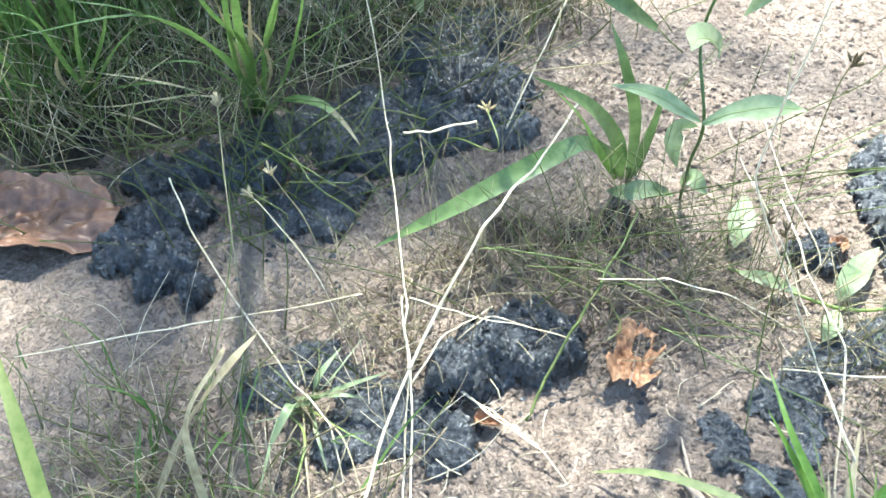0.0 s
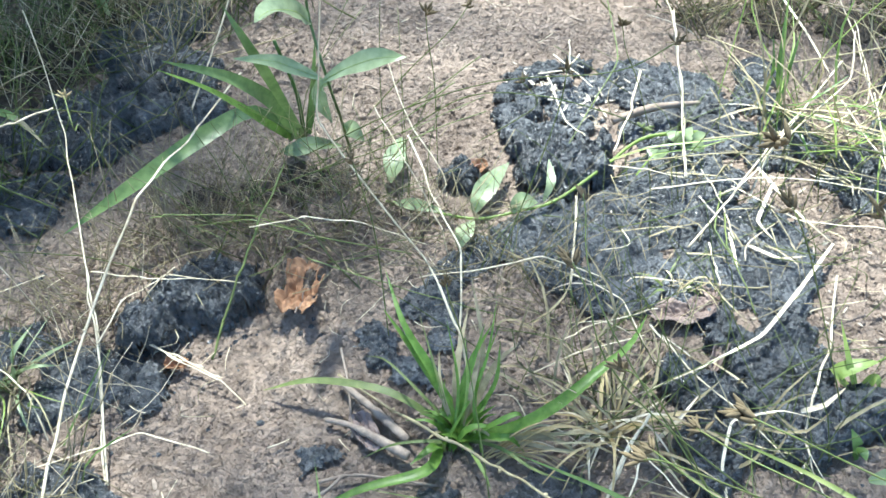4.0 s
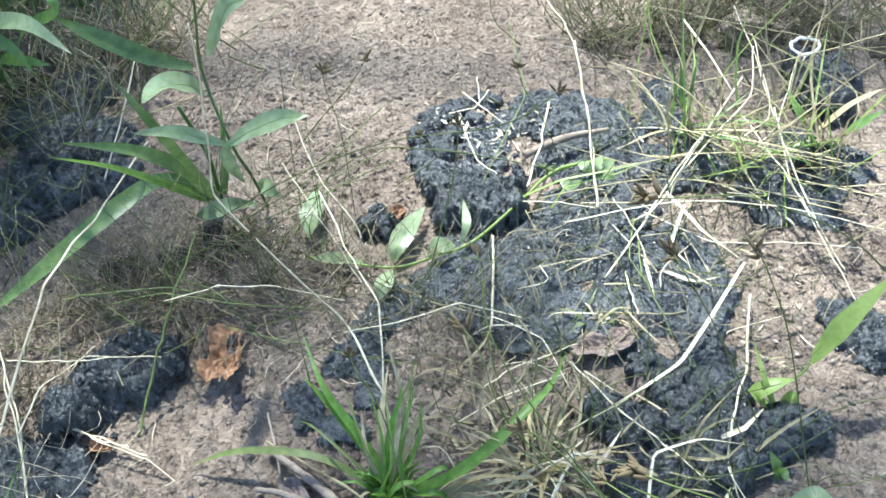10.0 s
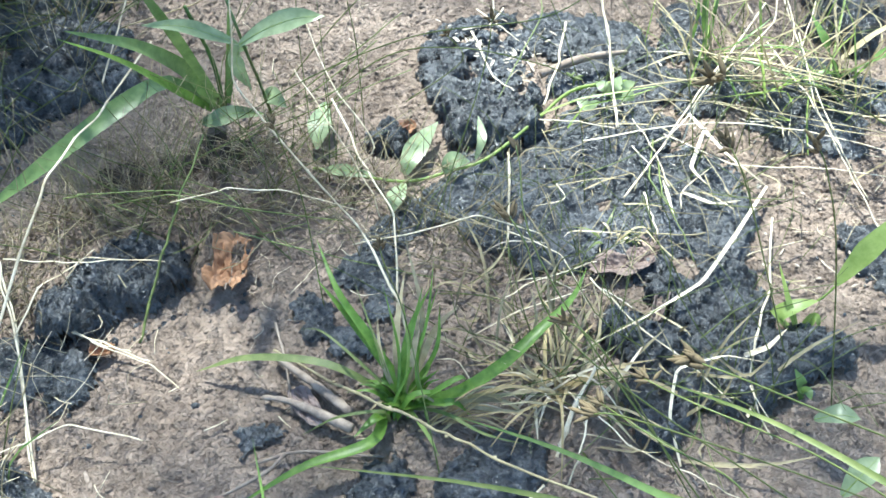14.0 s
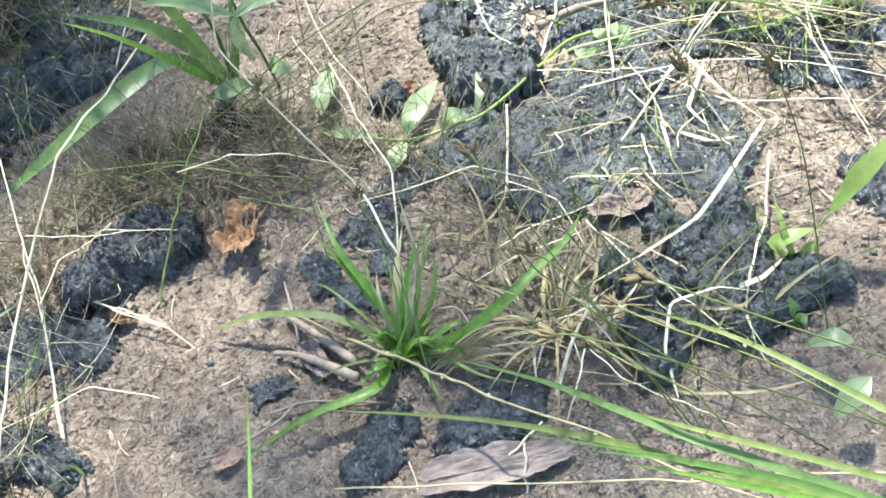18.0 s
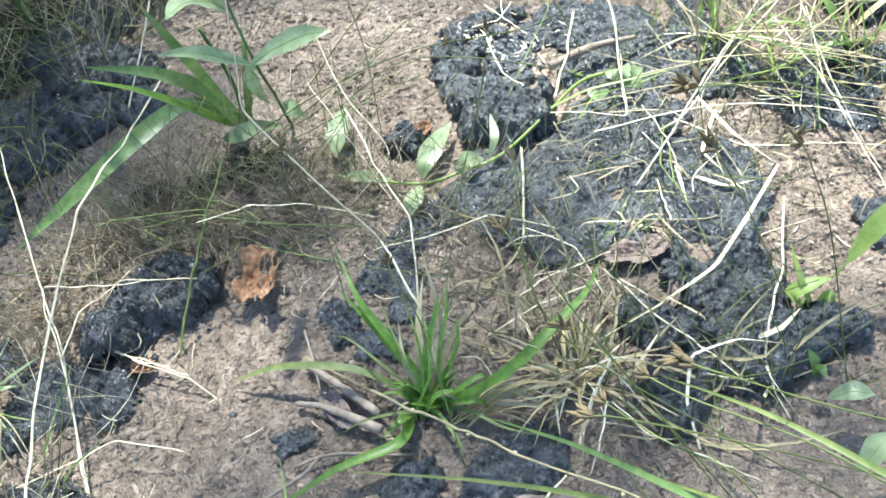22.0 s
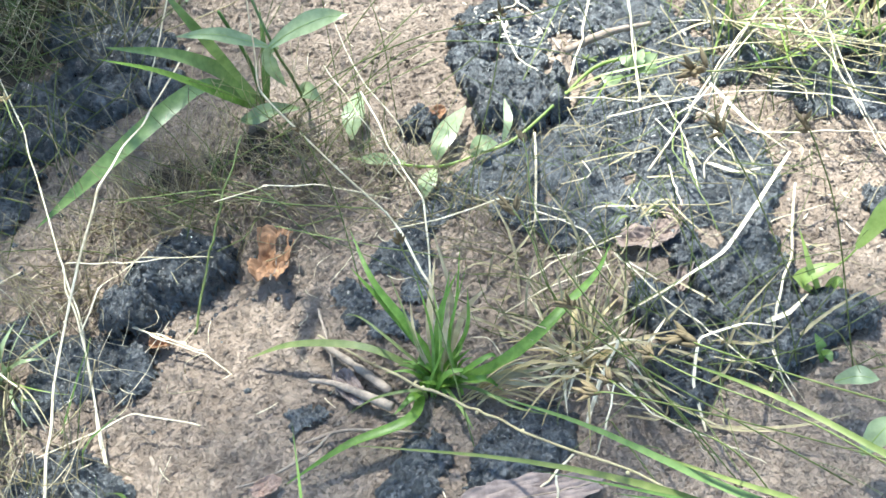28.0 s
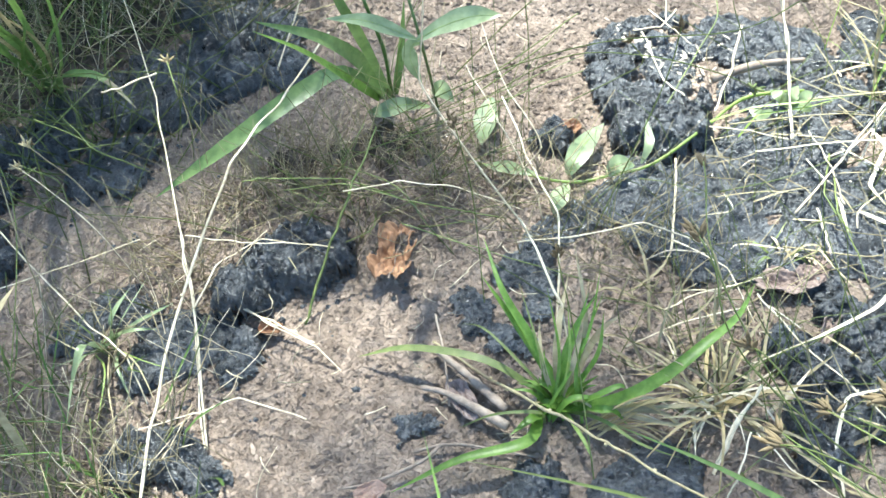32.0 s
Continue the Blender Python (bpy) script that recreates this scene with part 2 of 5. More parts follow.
def mesh_object(name, verts, faces, mat, parent=None, label="", smooth=True):
    me = bpy.data.meshes.new(name)
    me.from_pydata(verts, [], faces)
    me.materials.append(mat)
    if smooth:
        me.polygons.foreach_set("use_smooth", [True] * len(me.polygons))
    ob = new(name, me)
    if parent:
        ob.parent = parent
    if label:
        ob["label"] = label
    return ob


def thing(name, x, y, z=None):
    e = new(name)
    e.empty_display_size = 0.02
    e.location = (x, y, gz(x, y) if z is None else z)
    return e


def spline(points, n, tight=0.5):
    """n points along a smooth line through the given ones."""
    p = [Vector(q) for q in points]
    if len(p) == 2:
        return [p[0].lerp(p[1], i / (n - 1)) for i in range(n)]
    q = [2 * p[0] - p[1], *p, 2 * p[-1] - p[-2]]
    out, spans = [], len(p) - 1
    for i in range(n):
        u = i / (n - 1) * spans
        k = min(int(u), spans - 1)
        t = u - k
        a, b, c, d = q[k:k + 4]
        m0, m1 = (c - a) * tight, (d - b) * tight
        out.append(b * (2 * t ** 3 - 3 * t * t + 1) + m0 * (t ** 3 - 2 * t * t + t) + c * (3 * t * t - 2 * t ** 3) + m1 * (t ** 3 - t * t))
    return out


def tube_data(points, r0, r1, sides=5, n=None, wobble=0.0, tight=0.5, squash=1.0):
    pts = spline(points, n or max(4, 5 * (len(points) - 1)), tight)
    verts, faces = [], []
    for i, p in enumerate(pts):
        d = (pts[min(i + 1, len(pts) - 1)] - pts[max(i - 1, 0)]).normalized()
        u = d.cross(Vector((0.3, 0.2, 1)) if abs(d.z) < 0.9 else Vector((1, 0, 0))).normalized()
        v = d.cross(u)
        r = r0 + (r1 - r0) * i / (len(pts) - 1)
        r *= 1 + wobble * random.uniform(-1, 1)
        for k in range(sides):
            a = 2 * math.pi * k / sides
            verts.append(p + (u * math.cos(a) + v * (math.sin(a) * squash)) * r)
    m = len(pts)
    for i in range(m - 1):
        for k in range(sides):
            faces.append((i * sides + k, i * sides + (k + 1) % sides, (i + 1) * sides + (k + 1) % sides, (i + 1) * sides + k))
    faces.append(tuple(range(sides))[::-1])
    faces.append(tuple(range((m - 1) * sides, m * sides)))
    return verts, faces


def blade_data(points, width, n=14, fold=0.25, base=0.5, peak=0.35, flat=(0, 0, 1), wave=0.0, tight=0.5):
    """A folded grass blade or long leaf along a line: three points across, widest at peak, pointed at the tip."""
    pts = spline(points, n, tight)
    verts, faces = [], []
    for i, p in enumerate(pts):
        s = i / (n - 1)
        d = (pts[min(i + 1, n - 1)] - pts[max(i - 1, 0)]).normalized()
        side = d.cross(Vector(flat))
        side = side.normalized() if side.length > 1e-3 else Vector((1, 0, 0))
        up = side.cross(d)
        w = base + (1 - base) * (s / peak) ** 0.7 if s < peak else max(0.03, 1 - ((s - peak) / (1 - peak)) ** 1.8)
        w *= width / 2
        k = wave * math.sin(9 * s + 1.3 * len(points)) * width
        verts += [p + side * w + up * (w * fold + k), p, p - side * w + up * (w * fold - k)]
    for i in range(n - 1):
        a = 3 * i
        faces += [(a, a + 1, a + 4, a + 3), (a + 1, a + 2, a + 5, a + 4)]
    return verts, faces


def local(verts, ob):
    o = ob.location
    return [Vector(v) - o for v in verts]


def merge(pieces):
    verts, faces = [], []
    for v, f in pieces:
        k = len(verts)
        verts += list(v)
        faces += [tuple(i + k for i in q) for q in f]
    return verts, faces


# ---- ground ----


def graded(lo, hi, step, far):
    mid = list(np.arange(lo, hi + step / 2, step))
    out, d, a = [], step, hi
    while a < far:
        d *= 1.35
        a += d
        out.append(a)
    left, d, a = [], step, lo
    while a > -far:
        d *= 1.35
        a -= d
        left.append(a)
    return np.array(left[::-1] + mid + out)


def build_ground():
    xs, ys = graded(-0.72, 0.90, 0.0021, 300), graded(-0.38, 0.72, 0.0021, 300)
    gx, gy = np.meshgrid(xs, ys)
    near = np.exp(-((gx - 0.15) ** 2 + (gy - 0.1) ** 2) / 0.8)
    wob = 0.006 * fbm(gx, gy, 45, 3, 71)
    gap, own = plates(gx + wob, gy * 1.4 - wob, 95, 63)
    patchy = np.clip(0.6 + 0.9 * fbm(gx, gy, 9, 2, 83), 0.15, 1.2)
    z = ground_height(gx, gy) + near * patchy * (0.0016 * own - 0.0020 * np.clip(1 - gap / 0.14, 0, 1) - 0.0004)
    nx, ny = len(xs), len(ys)
    verts = np.stack([gx, gy, z], -1).reshape(-1, 3)
    i = np.arange(nx * ny).reshape(ny, nx)
    faces = np.stack([i[:-1, :-1], i[:-1, 1:], i[1:, 1:], i[1:, :-1]], -1).reshape(-1, 4)
    me = bpy.data.meshes.new("ground")
    me.from_pydata(verts.tolist(), [], faces.tolist())
    me.materials.append(SOIL)
    me.polygons.foreach_set("use_smooth", [True] * len(me.polygons))
    tagged(new("ground", me), "bare dry tan soil, crumbly and cracked", "ground", kind="structure")


build_ground()


def islands(mask):
    """The separate patches of a mask, each as a mask."""
    left, out = mask.copy(), []
    while left.any():
        j, i = np.argwhere(left)[0]
        one, todo = np.zeros_like(mask), [(j, i)]
        left[j, i] = False
        while todo:
            a, b = todo.pop()
            one[a, b] = True
            for p, q in ((a + 1, b), (a - 1, b), (a, b + 1), (a, b - 1)):
                if 0 <= p < mask.shape[0] and 0 <= q < mask.shape[1] and left[p, q]:
                    left[p, q] = False
                    todo.append((p, q))
        out.append(one)
    return out


def flake_mesh(k):
    """One thin angular plate of crust, with a domed top."""
    rng = random.Random(900 + k)
    n = 7
    ring = [Vector((math.cos(2 * math.pi * i / n), math.sin(2 * math.pi * i / n), 0)) * rng.uniform(0.6, 1.15) for i in range(n)]
    top = [p * 0.82 + Vector((0, 0, rng.uniform(0.16, 0.34))) for p in ring]
    verts = ring + top + [Vector((rng.uniform(-0.2, 0.2), rng.uniform(-0.2, 0.2), rng.uniform(0.2, 0.42)))]
    faces = [(i, (i + 1) % n, n + (i + 1) % n, n + i) for i in range(n)] + [(n + i, n + (i + 1) % n, 2 * n) for i in range(n)] + [tuple(range(n))[::-1]]
    me = bpy.data.meshes.new("flake")
    me.from_pydata(verts, [], faces)
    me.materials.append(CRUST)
    return me


FLAKES = [flake_mesh(k) for k in range(6)]


def dark_clump(place, high, circles, mat=None, name="dark_soil_clump", said=""):
    """A flaky dark mound over the union of the circles, with a ragged edge that sinks into the soil."""
    seed = sum(ord(c) for c in place)
    c = np.array(circles)
    x0, y0 = (c[:, :2] - c[:, 2:]).min(0) - 0.02
    x1, y1 = (c[:, :2] + c[:, 2:]).max(0) + 0.02
    xs, ys = np.arange(x0, x1, 0.0021), np.arange(y0, y1, 0.0021)
    gx, gy = np.meshgrid(xs, ys)
    wx, wy = gx + 0.015 * fbm(gx, gy, 48, 5, seed, 0.7), gy + 0.015 * fbm(gx, gy, 48, 5, seed + 7, 0.7)
    f = np.full(gx.shape, -1.0)
    for px, py, r in circles:
        f = np.maximum(f, 1 - ((wx - px) ** 2 + (wy - py) ** 2) / (r * 1.08) ** 2)
    f = f + (0.42 if high < 0.018 else 0.32) * fbm(gx, gy, 60, 5, seed + 3, 0.75)
    body = np.clip(f, 0, 1)
    rough = 1.0 if high > 0.012 else 0.6
    swell = fbm(wx, wy, 17, 3, seed + 11)
    knobs = 0.55 - np.abs(fbm(wx, wy, 42, 3, seed + 15, 0.55))
    pits = np.clip(fbm(gx, gy, 38, 3, seed + 31) - 0.32, 0, 1)
    split = np.clip(0.05 - np.abs(fbm(wx, wy, 24, 2, seed + 19)), 0, 0.05)
    gap, own = plates(wx, wy * 1.5, 88, seed + 41)
    _, own2 = plates(wx * 1.1, wy * 1.5, 190, seed + 51)
    crack = np.clip(1 - gap / 0.13, 0, 1) * 0.0018
    edge = np.clip(body * 6, 0, 1)
    folds = 1 - np.abs(fbm(wx * 0.7 + 0.3 * wy, wy * 1.5, 62, 3, seed + 61, 0.55))
    h = np.clip(body / 0.75, 0, 1) ** 0.7 * high * (0.85 + 0.6 * swell + 0.2 * knobs - 1.0 * pits)
    h = h + rough * edge * (0.0020 * own + 0.0016 * own2 + 0.0030 * (folds - 0.75) - crack - 0.045 * split + 0.0006 * fbm(gx, gy, 260, 2, seed + 37))
    z = ground_height(gx, gy) + np.where(f > 0, h + 0.001, -0.004)
    jx, jy = 0.0012 * fbm(gx, gy, 240, 2, seed + 23), 0.0012 * fbm(gx, gy, 240, 2, seed + 29)
    keep = f > -0.10
    ok = keep[:-1, :-1] & keep[1:, :-1] & keep[:-1, 1:] & keep[1:, 1:]
    idx = np.arange(gx.size).reshape(gx.shape)
    cells = np.stack([idx[:-1, :-1], idx[:-1, 1:], idx[1:, 1:], idx[1:, :-1]], -1)
    tall = "raised crumbly" if high > 0.015 else "low flaky"
    points = np.stack([gx + jx, gy + jy, z], -1).reshape(-1, 3)
    for one in islands(ok):
        if one.sum() < 12:
            continue
        quads = cells[one]
        used = np.unique(quads)
        back = np.zeros(gx.size, int)
        back[used] = np.arange(len(used))
        o = points[used].mean(0) * (1, 1, 0)
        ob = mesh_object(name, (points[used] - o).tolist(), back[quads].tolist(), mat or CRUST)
        ob.location = o
        if said:
            tagged(ob, said, "leaf litter", kind="stuff")
            continue
        small = one.sum() < 400
        label = "small blue-black crust scrap lying on bare soil" if small else f"{tall} blue-black charred dung clump lying on bare soil"
        tagged(ob, label, "dung clump", "dark dung clumps on the soil")
        rng = random.Random(seed + int(one.sum()))
        inner = [i for i in used if f.flat[i] > 0.12]
        for _ in range(min(40, len(inner) // 130)):
            p = points[rng.choice(inner)] - o
            k = rng.uniform(0.0030, 0.0075)
            flake = new("flake", rng.choice(FLAKES))
            flake.parent = ob
            flake.matrix_basis = Matrix.LocRotScale(Vector(p) - Vector((0, 0, k * 0.15)), Euler((rng.gauss(0, 0.35), rng.gauss(0, 0.35), rng.uniform(0, 6.3))), (k * rng.uniform(0.8, 1.5), k, k * rng.uniform(0.6, 1.1)))


dark_clump('lump', 0.033, [(-0.056, -0.031, 0.027), (-0.085, -0.040, 0.032), (-0.110, -0.061, 0.030), (-0.131, -0.086, 0.027), (-0.140, -0.103, 0.017), (-0.041, -0.042, 0.019), (-0.066, -0.055, 0.024), (-0.075, -0.020, 0.024)])
dark_clump('lowleft', 0.010, [(-0.127, -0.153, 0.023), (-0.151, -0.135, 0.024), (-0.192, -0.118, 0.018), (-0.201, -0.134, 0.019), (-0.215, -0.155, 0.024), (-0.120, -0.136, 0.017), (-0.142, -0.118, 0.018)])
dark_clump('top', 0.012, [(0.260, 0.284, 0.022), (0.238, 0.255, 0.018), (0.232, 0.215, 0.017), (0.289, 0.294, 0.018), (0.324, 0.296, 0.017), (0.245, 0.182, 0.020)])
dark_clump('topchunk', 0.010, [(0.283, 0.248, 0.016), (0.262, 0.222, 0.017), (0.302, 0.268, 0.014), (0.315, 0.182, 0.018), (0.280, 0.182, 0.020), (0.258, 0.245, 0.014)])
dark_clump('topmass', 0.026, [(0.253, 0.152, 0.027), (0.271, 0.124, 0.032), (0.293, 0.096, 0.027), (0.256, 0.104, 0.024), (0.300, 0.132, 0.026), (0.325, 0.107, 0.022), (0.335, 0.135, 0.016)])
dark_clump('topright', 0.007, [(0.384, 0.271, 0.032), (0.423, 0.258, 0.030), (0.458, 0.235, 0.030), (0.472, 0.195, 0.026), (0.485, 0.150, 0.026), (0.396, 0.172, 0.032), (0.423, 0.125, 0.036), (0.443, 0.081, 0.036), (0.387, 0.090, 0.036), (0.345, 0.060, 0.034), (0.377, 0.025, 0.038), (0.430, 0.215, 0.030), (0.385, 0.225, 0.022), (0.310, 0.225, 0.030), (0.345, 0.250, 0.025), (0.455, 0.150, 0.03)])
dark_clump('clod', 0.020, [(0.172, 0.114, 0.018), (0.187, 0.100, 0.012)])
dark_clump('middle', 0.006, [(0.426, 0.005, 0.045), (0.474, -0.005, 0.040), (0.489, -0.050, 0.030), (0.434, -0.060, 0.038), (0.473, -0.095, 0.028), (0.381, -0.055, 0.035), (0.338, -0.020, 0.036), (0.300, 0.020, 0.035), (0.263, 0.045, 0.030), (0.234, 0.012, 0.026), (0.263, -0.028, 0.030), (0.302, -0.060, 0.028), (0.196, -0.010, 0.022), (0.171, -0.026, 0.022), (0.152, -0.043, 0.020), (0.406, -0.108, 0.022), (0.345, -0.075, 0.024)])
dark_clump('rightlow', 0.021, [(0.413, -0.139, 0.024), (0.466, -0.135, 0.027), (0.476, -0.165, 0.025), (0.430, -0.165, 0.027), (0.362, -0.170, 0.021), (0.383, -0.188, 0.029), (0.408, -0.204, 0.032), (0.442, -0.206, 0.032), (0.474, -0.214, 0.029), (0.507, -0.214, 0.028), (0.529, -0.219, 0.020), (0.412, -0.233, 0.025), (0.436, -0.240, 0.025), (0.463, -0.240, 0.024), (0.488, -0.238, 0.020), (0.382, -0.222, 0.020)])
dark_clump('below', 0.018, [(0.366, -0.262, 0.021), (0.360, -0.243, 0.017), (0.373, -0.277, 0.016), (0.383, -0.258, 0.018)])
dark_clump('small', 0.006, [(0.083, -0.099, 0.015), (0.096, -0.120, 0.017), (0.116, -0.143, 0.017), (0.150, -0.067, 0.021), (0.127, -0.069, 0.016), (0.133, -0.150, 0.016), (0.150, -0.115, 0.014), (0.155, -0.090, 0.016)])
dark_clump('upleft', 0.018, [(-0.256, 0.208, 0.04), (-0.201, 0.255, 0.04), (-0.237, 0.304, 0.045), (-0.208, 0.364, 0.045), (-0.158, 0.330, 0.04), (-0.135, 0.259, 0.03), (-0.305, 0.274, 0.04), (-0.355, 0.236, 0.04), (-0.400, 0.210, 0.04), (-0.409, 0.160, 0.04), (-0.259, 0.406, 0.05), (-0.202, 0.451, 0.05), (-0.306, 0.202, 0.035)])
dark_clump('upleft2', 0.012, [(-0.338, 0.097, 0.03), (-0.298, 0.094, 0.028), (-0.323, 0.130, 0.03), (-0.284, 0.135, 0.02)])
dark_clump('left', 0.022, [(-0.509, 0.128, 0.03), (-0.491, 0.059, 0.03), (-0.442, 0.017, 0.03), (-0.400, -0.022, 0.02), (-0.492, 0.018, 0.03), (-0.451, 0.082, 0.03), (-0.447, -0.014, 0.02), (-0.466, 0.152, 0.03)])
dark_clump('bottomleft', 0.008, [(-0.174, -0.141, 0.03), (-0.216, -0.165, 0.025), (-0.258, -0.089, 0.025), (-0.290, -0.119, 0.025), (-0.222, -0.108, 0.02)])
dark_clump('bottom', 0.010, [(0.136, -0.297, 0.02), (0.146, -0.283, 0.02), (0.127, -0.317, 0.025)])
dark_clump('bottom2', 0.012, [(0.219, -0.297, 0.03), (0.245, -0.285, 0.03), (0.203, -0.310, 0.02)])
dark_clump('scrap', 0.004, [(0.031, -0.230, 0.012), (0.047, -0.228, 0.010)])
dark_clump('corner', 0.014, [(-0.176, -0.251, 0.03), (-0.200, -0.258, 0.03), (-0.153, -0.266, 0.02), (-0.136, -0.280, 0.02)])
dark_clump('ringclod', 0.034, [(0.716, 0.255, 0.034), (0.708, 0.215, 0.034), (0.712, 0.185, 0.026), (0.733, 0.228, 0.028)])
dark_clump('backright', 0.007, [(0.520, 0.215, 0.026), (0.535, 0.260, 0.026), (0.545, 0.165, 0.026), (0.510, 0.110, 0.026), (0.560, 0.125, 0.024), (0.650, 0.130, 0.028), (0.690, 0.090, 0.028)])
dark_clump('rightclod', 0.008, [(0.583, 0.068, 0.026), (0.609, 0.044, 0.026), (0.632, 0.020, 0.022), (0.585, 0.036, 0.020), (0.600, 0.098, 0.026), (0.640, 0.060, 0.030)])
dark_clump('edge', 0.014, [(0.606, -0.106, 0.022), (0.618, -0.129, 0.03), (0.627, -0.144, 0.03)])
dark_clump('litter_a', 0.006, [(-0.709, 0.235, 0.07), (-0.661, 0.287, 0.08), (-0.572, 0.274, 0.08), (-0.507, 0.294, 0.08), (-0.590, 0.369, 0.09), (-0.698, 0.396, 0.1), (-0.777, 0.361, 0.1), (-0.498, 0.367, 0.09), (-0.411, 0.352, 0.08), (-0.361, 0.407, 0.08), (-0.636, 0.180, 0.05), (-0.322, 0.491, 0.08)], LITTER_SHADE, 'plant_litter', 'dark brown rotting grass litter with painted shade on the soil')
# Litter round the plant's foot; the dark colour also stands for its shade.
dark_clump('litter_b', 0.003, [(-0.006, 0.122, 0.03), (-0.049, 0.113, 0.022), (-0.109, 0.098, 0.026), (0.031, 0.120, 0.022)], LITTER_SHADE, 'plant_litter', 'dark brown rotting grass litter with painted shade on the soil')
# Dark sheet that paints the shade among the dead grass at the back right.
dark_clump('litter_c', 0.004, [(0.50, 0.38, 0.035), (0.58, 0.36, 0.035), (0.67, 0.34, 0.035), (0.76, 0.33, 0.035), (0.84, 0.27, 0.04), (0.62, 0.43, 0.05), (0.74, 0.42, 0.05)], LITTER_SHADE, 'plant_litter', 'dark brown rotting grass litter with painted shade on the soil')


# ---- grasses and litter: makers ----


def straw(r0, r1, *points, mat=STRAW, label="thin bleached straw stalk lying across the ground"):
    """One loose stalk, round, tapered, with a node where it bends."""
    r0, r1 = r0 * 1.1, r1 * 1.1
    pts = [Vector(p) for p in points]
    t = thing("straw_stalk", *pts[0])
    rng = random.Random(int(pts[0].x * 9000) + int(pts[-1].y * 7000))
    way = spline(pts, max(7, 4 * (len(pts) - 1) + 1), 0.2)
    for p in way[1:-1]:
        p += Vector((rng.gauss(0, 1), rng.gauss(0, 1), rng.gauss(0, 0.5))) * r0 * 0.7
    v, f = tube_data(way, r0, r1, 6, 3 * len(way), 0.16, 0.35, rng.uniform(0.45, 0.8))
    mesh_object("stem", local(v, t), f, mat, t)
    for p in pts[1:-1]:
        d = Vector((0, 0, r0 * 0.3))
        v, f = tube_data([p - d * 2, p - d, p + d, p + d * 2], r0 * 1.02, r0 * 0.98, 6, 4)
        if len(pts) > 3:
            mesh_object("node", local(v, t), f, mat, t)
    return tagged(t, label, "straw", "bleached straws on the ground")


def flat_straw(width, *points, mat=STRAW, label="flat bleached dry grass strip on the ground"):
    pts = [Vector(p) for p in points]
    t = thing("dry_grass_strip", *pts[0])
    v, f = blade_data(pts, width, 18, 0.35, 0.7, 0.3, wave=0.05, tight=0.15)
    mesh_object("strip", local(v, t), f, mat, t)
    return tagged(t, label, "straw", "flat dry strips on the ground")


def leaf_part(plant, width, *points, mat=GREEN, name="blade", fold=0.25, base=0.5, peak=0.35, flat=(0, 0, 1), wave=0.02, label=""):
    v, f = blade_data(points, width, 18, fold, base, peak, flat, wave)
    ob = mesh_object(name, local(v, plant), f, mat, plant, label)
    if name == "leaf" and width > 0.012:
        rise = Vector(flat).normalized() * 0.0002
        v, f = tube_data([p + rise for p in spline(points, 12)][:-1], width * 0.022, width * 0.008, 5, 16)
        mesh_object("midrib", local(v, plant), f, YOUNG, ob, "pale midrib")
    return ob


def stem_part(plant, r0, r1, *points, mat=OLIVE, name="stem"):
    v, f = tube_data(points, r0, r1, 6, max(6, 5 * len(points)), 0.05)
    return mesh_object(name, local(v, plant), f, mat, plant)


def seedhead_data(p, axis, size, rng, count=7):
    """Spikelets set round a point: small pointed eggs of eight sides."""
    pieces = [tube_data([Vector(p) - Vector((0, 0, size * 0.2)), Vector(p), Vector(p) + Vector((0, 0, size * 0.25))], size * 0.07, size * 0.05, 6, 5)]
    for _ in range(count):
        d = (axis * rng.uniform(0.3, 1.4) + Vector((rng.uniform(-1, 1), rng.uniform(-1, 1), rng.uniform(-0.4, 0.7))) * 0.75).normalized()
        a = Vector(p) + d * size * 0.12 - axis * size * rng.uniform(0, 0.7)
        pts = [a + d * size * s for s in (0, 0.2, 0.45, 0.7)]
        verts, faces = tube_data(pts, size * 0.075, size * 0.075, 6, 5)
        k = [0.35, 1.1, 1.3, 0.85, 0.2]
        for i in range(5):
            mid = sum((verts[i * 6 + j] for j in range(6)), Vector()) / 6
            for j in range(6):
                verts[i * 6 + j] = mid + (verts[i * 6 + j] - mid) * k[i]
        pieces.append((verts, faces))
    return pieces


def sedge(size, *points, mat=OLIVE, head=SEED, r=0.0006, label="thin olive sedge stalk with a brown seed head"):
    """A slender stalk with a brown head of spikelets at its end."""
    pts = [Vector(p) for p in points]
    t = thing("sedge_stalk", *pts[0])
    stem_part(t, r, r * 0.7, *pts, mat=mat)
    rng = random.Random(len(points) * 1000 + int(pts[-1].x * 5000) + int(pts[-1].y * 700))
    core, *grains = seedhead_data(pts[-1], (pts[-1] - pts[-2]).normalized(), size * 0.95, rng, 8)
    whole = mesh_object("seed_head", local(core[0], t), core[1], head, t, "dry seed head of pointed spikelets")
    for v, f in grains:
        mesh_object("spikelet", local(v, t), f, head, whole)
    return tagged(t, label, "sedge", "sedge stalks with seed heads")


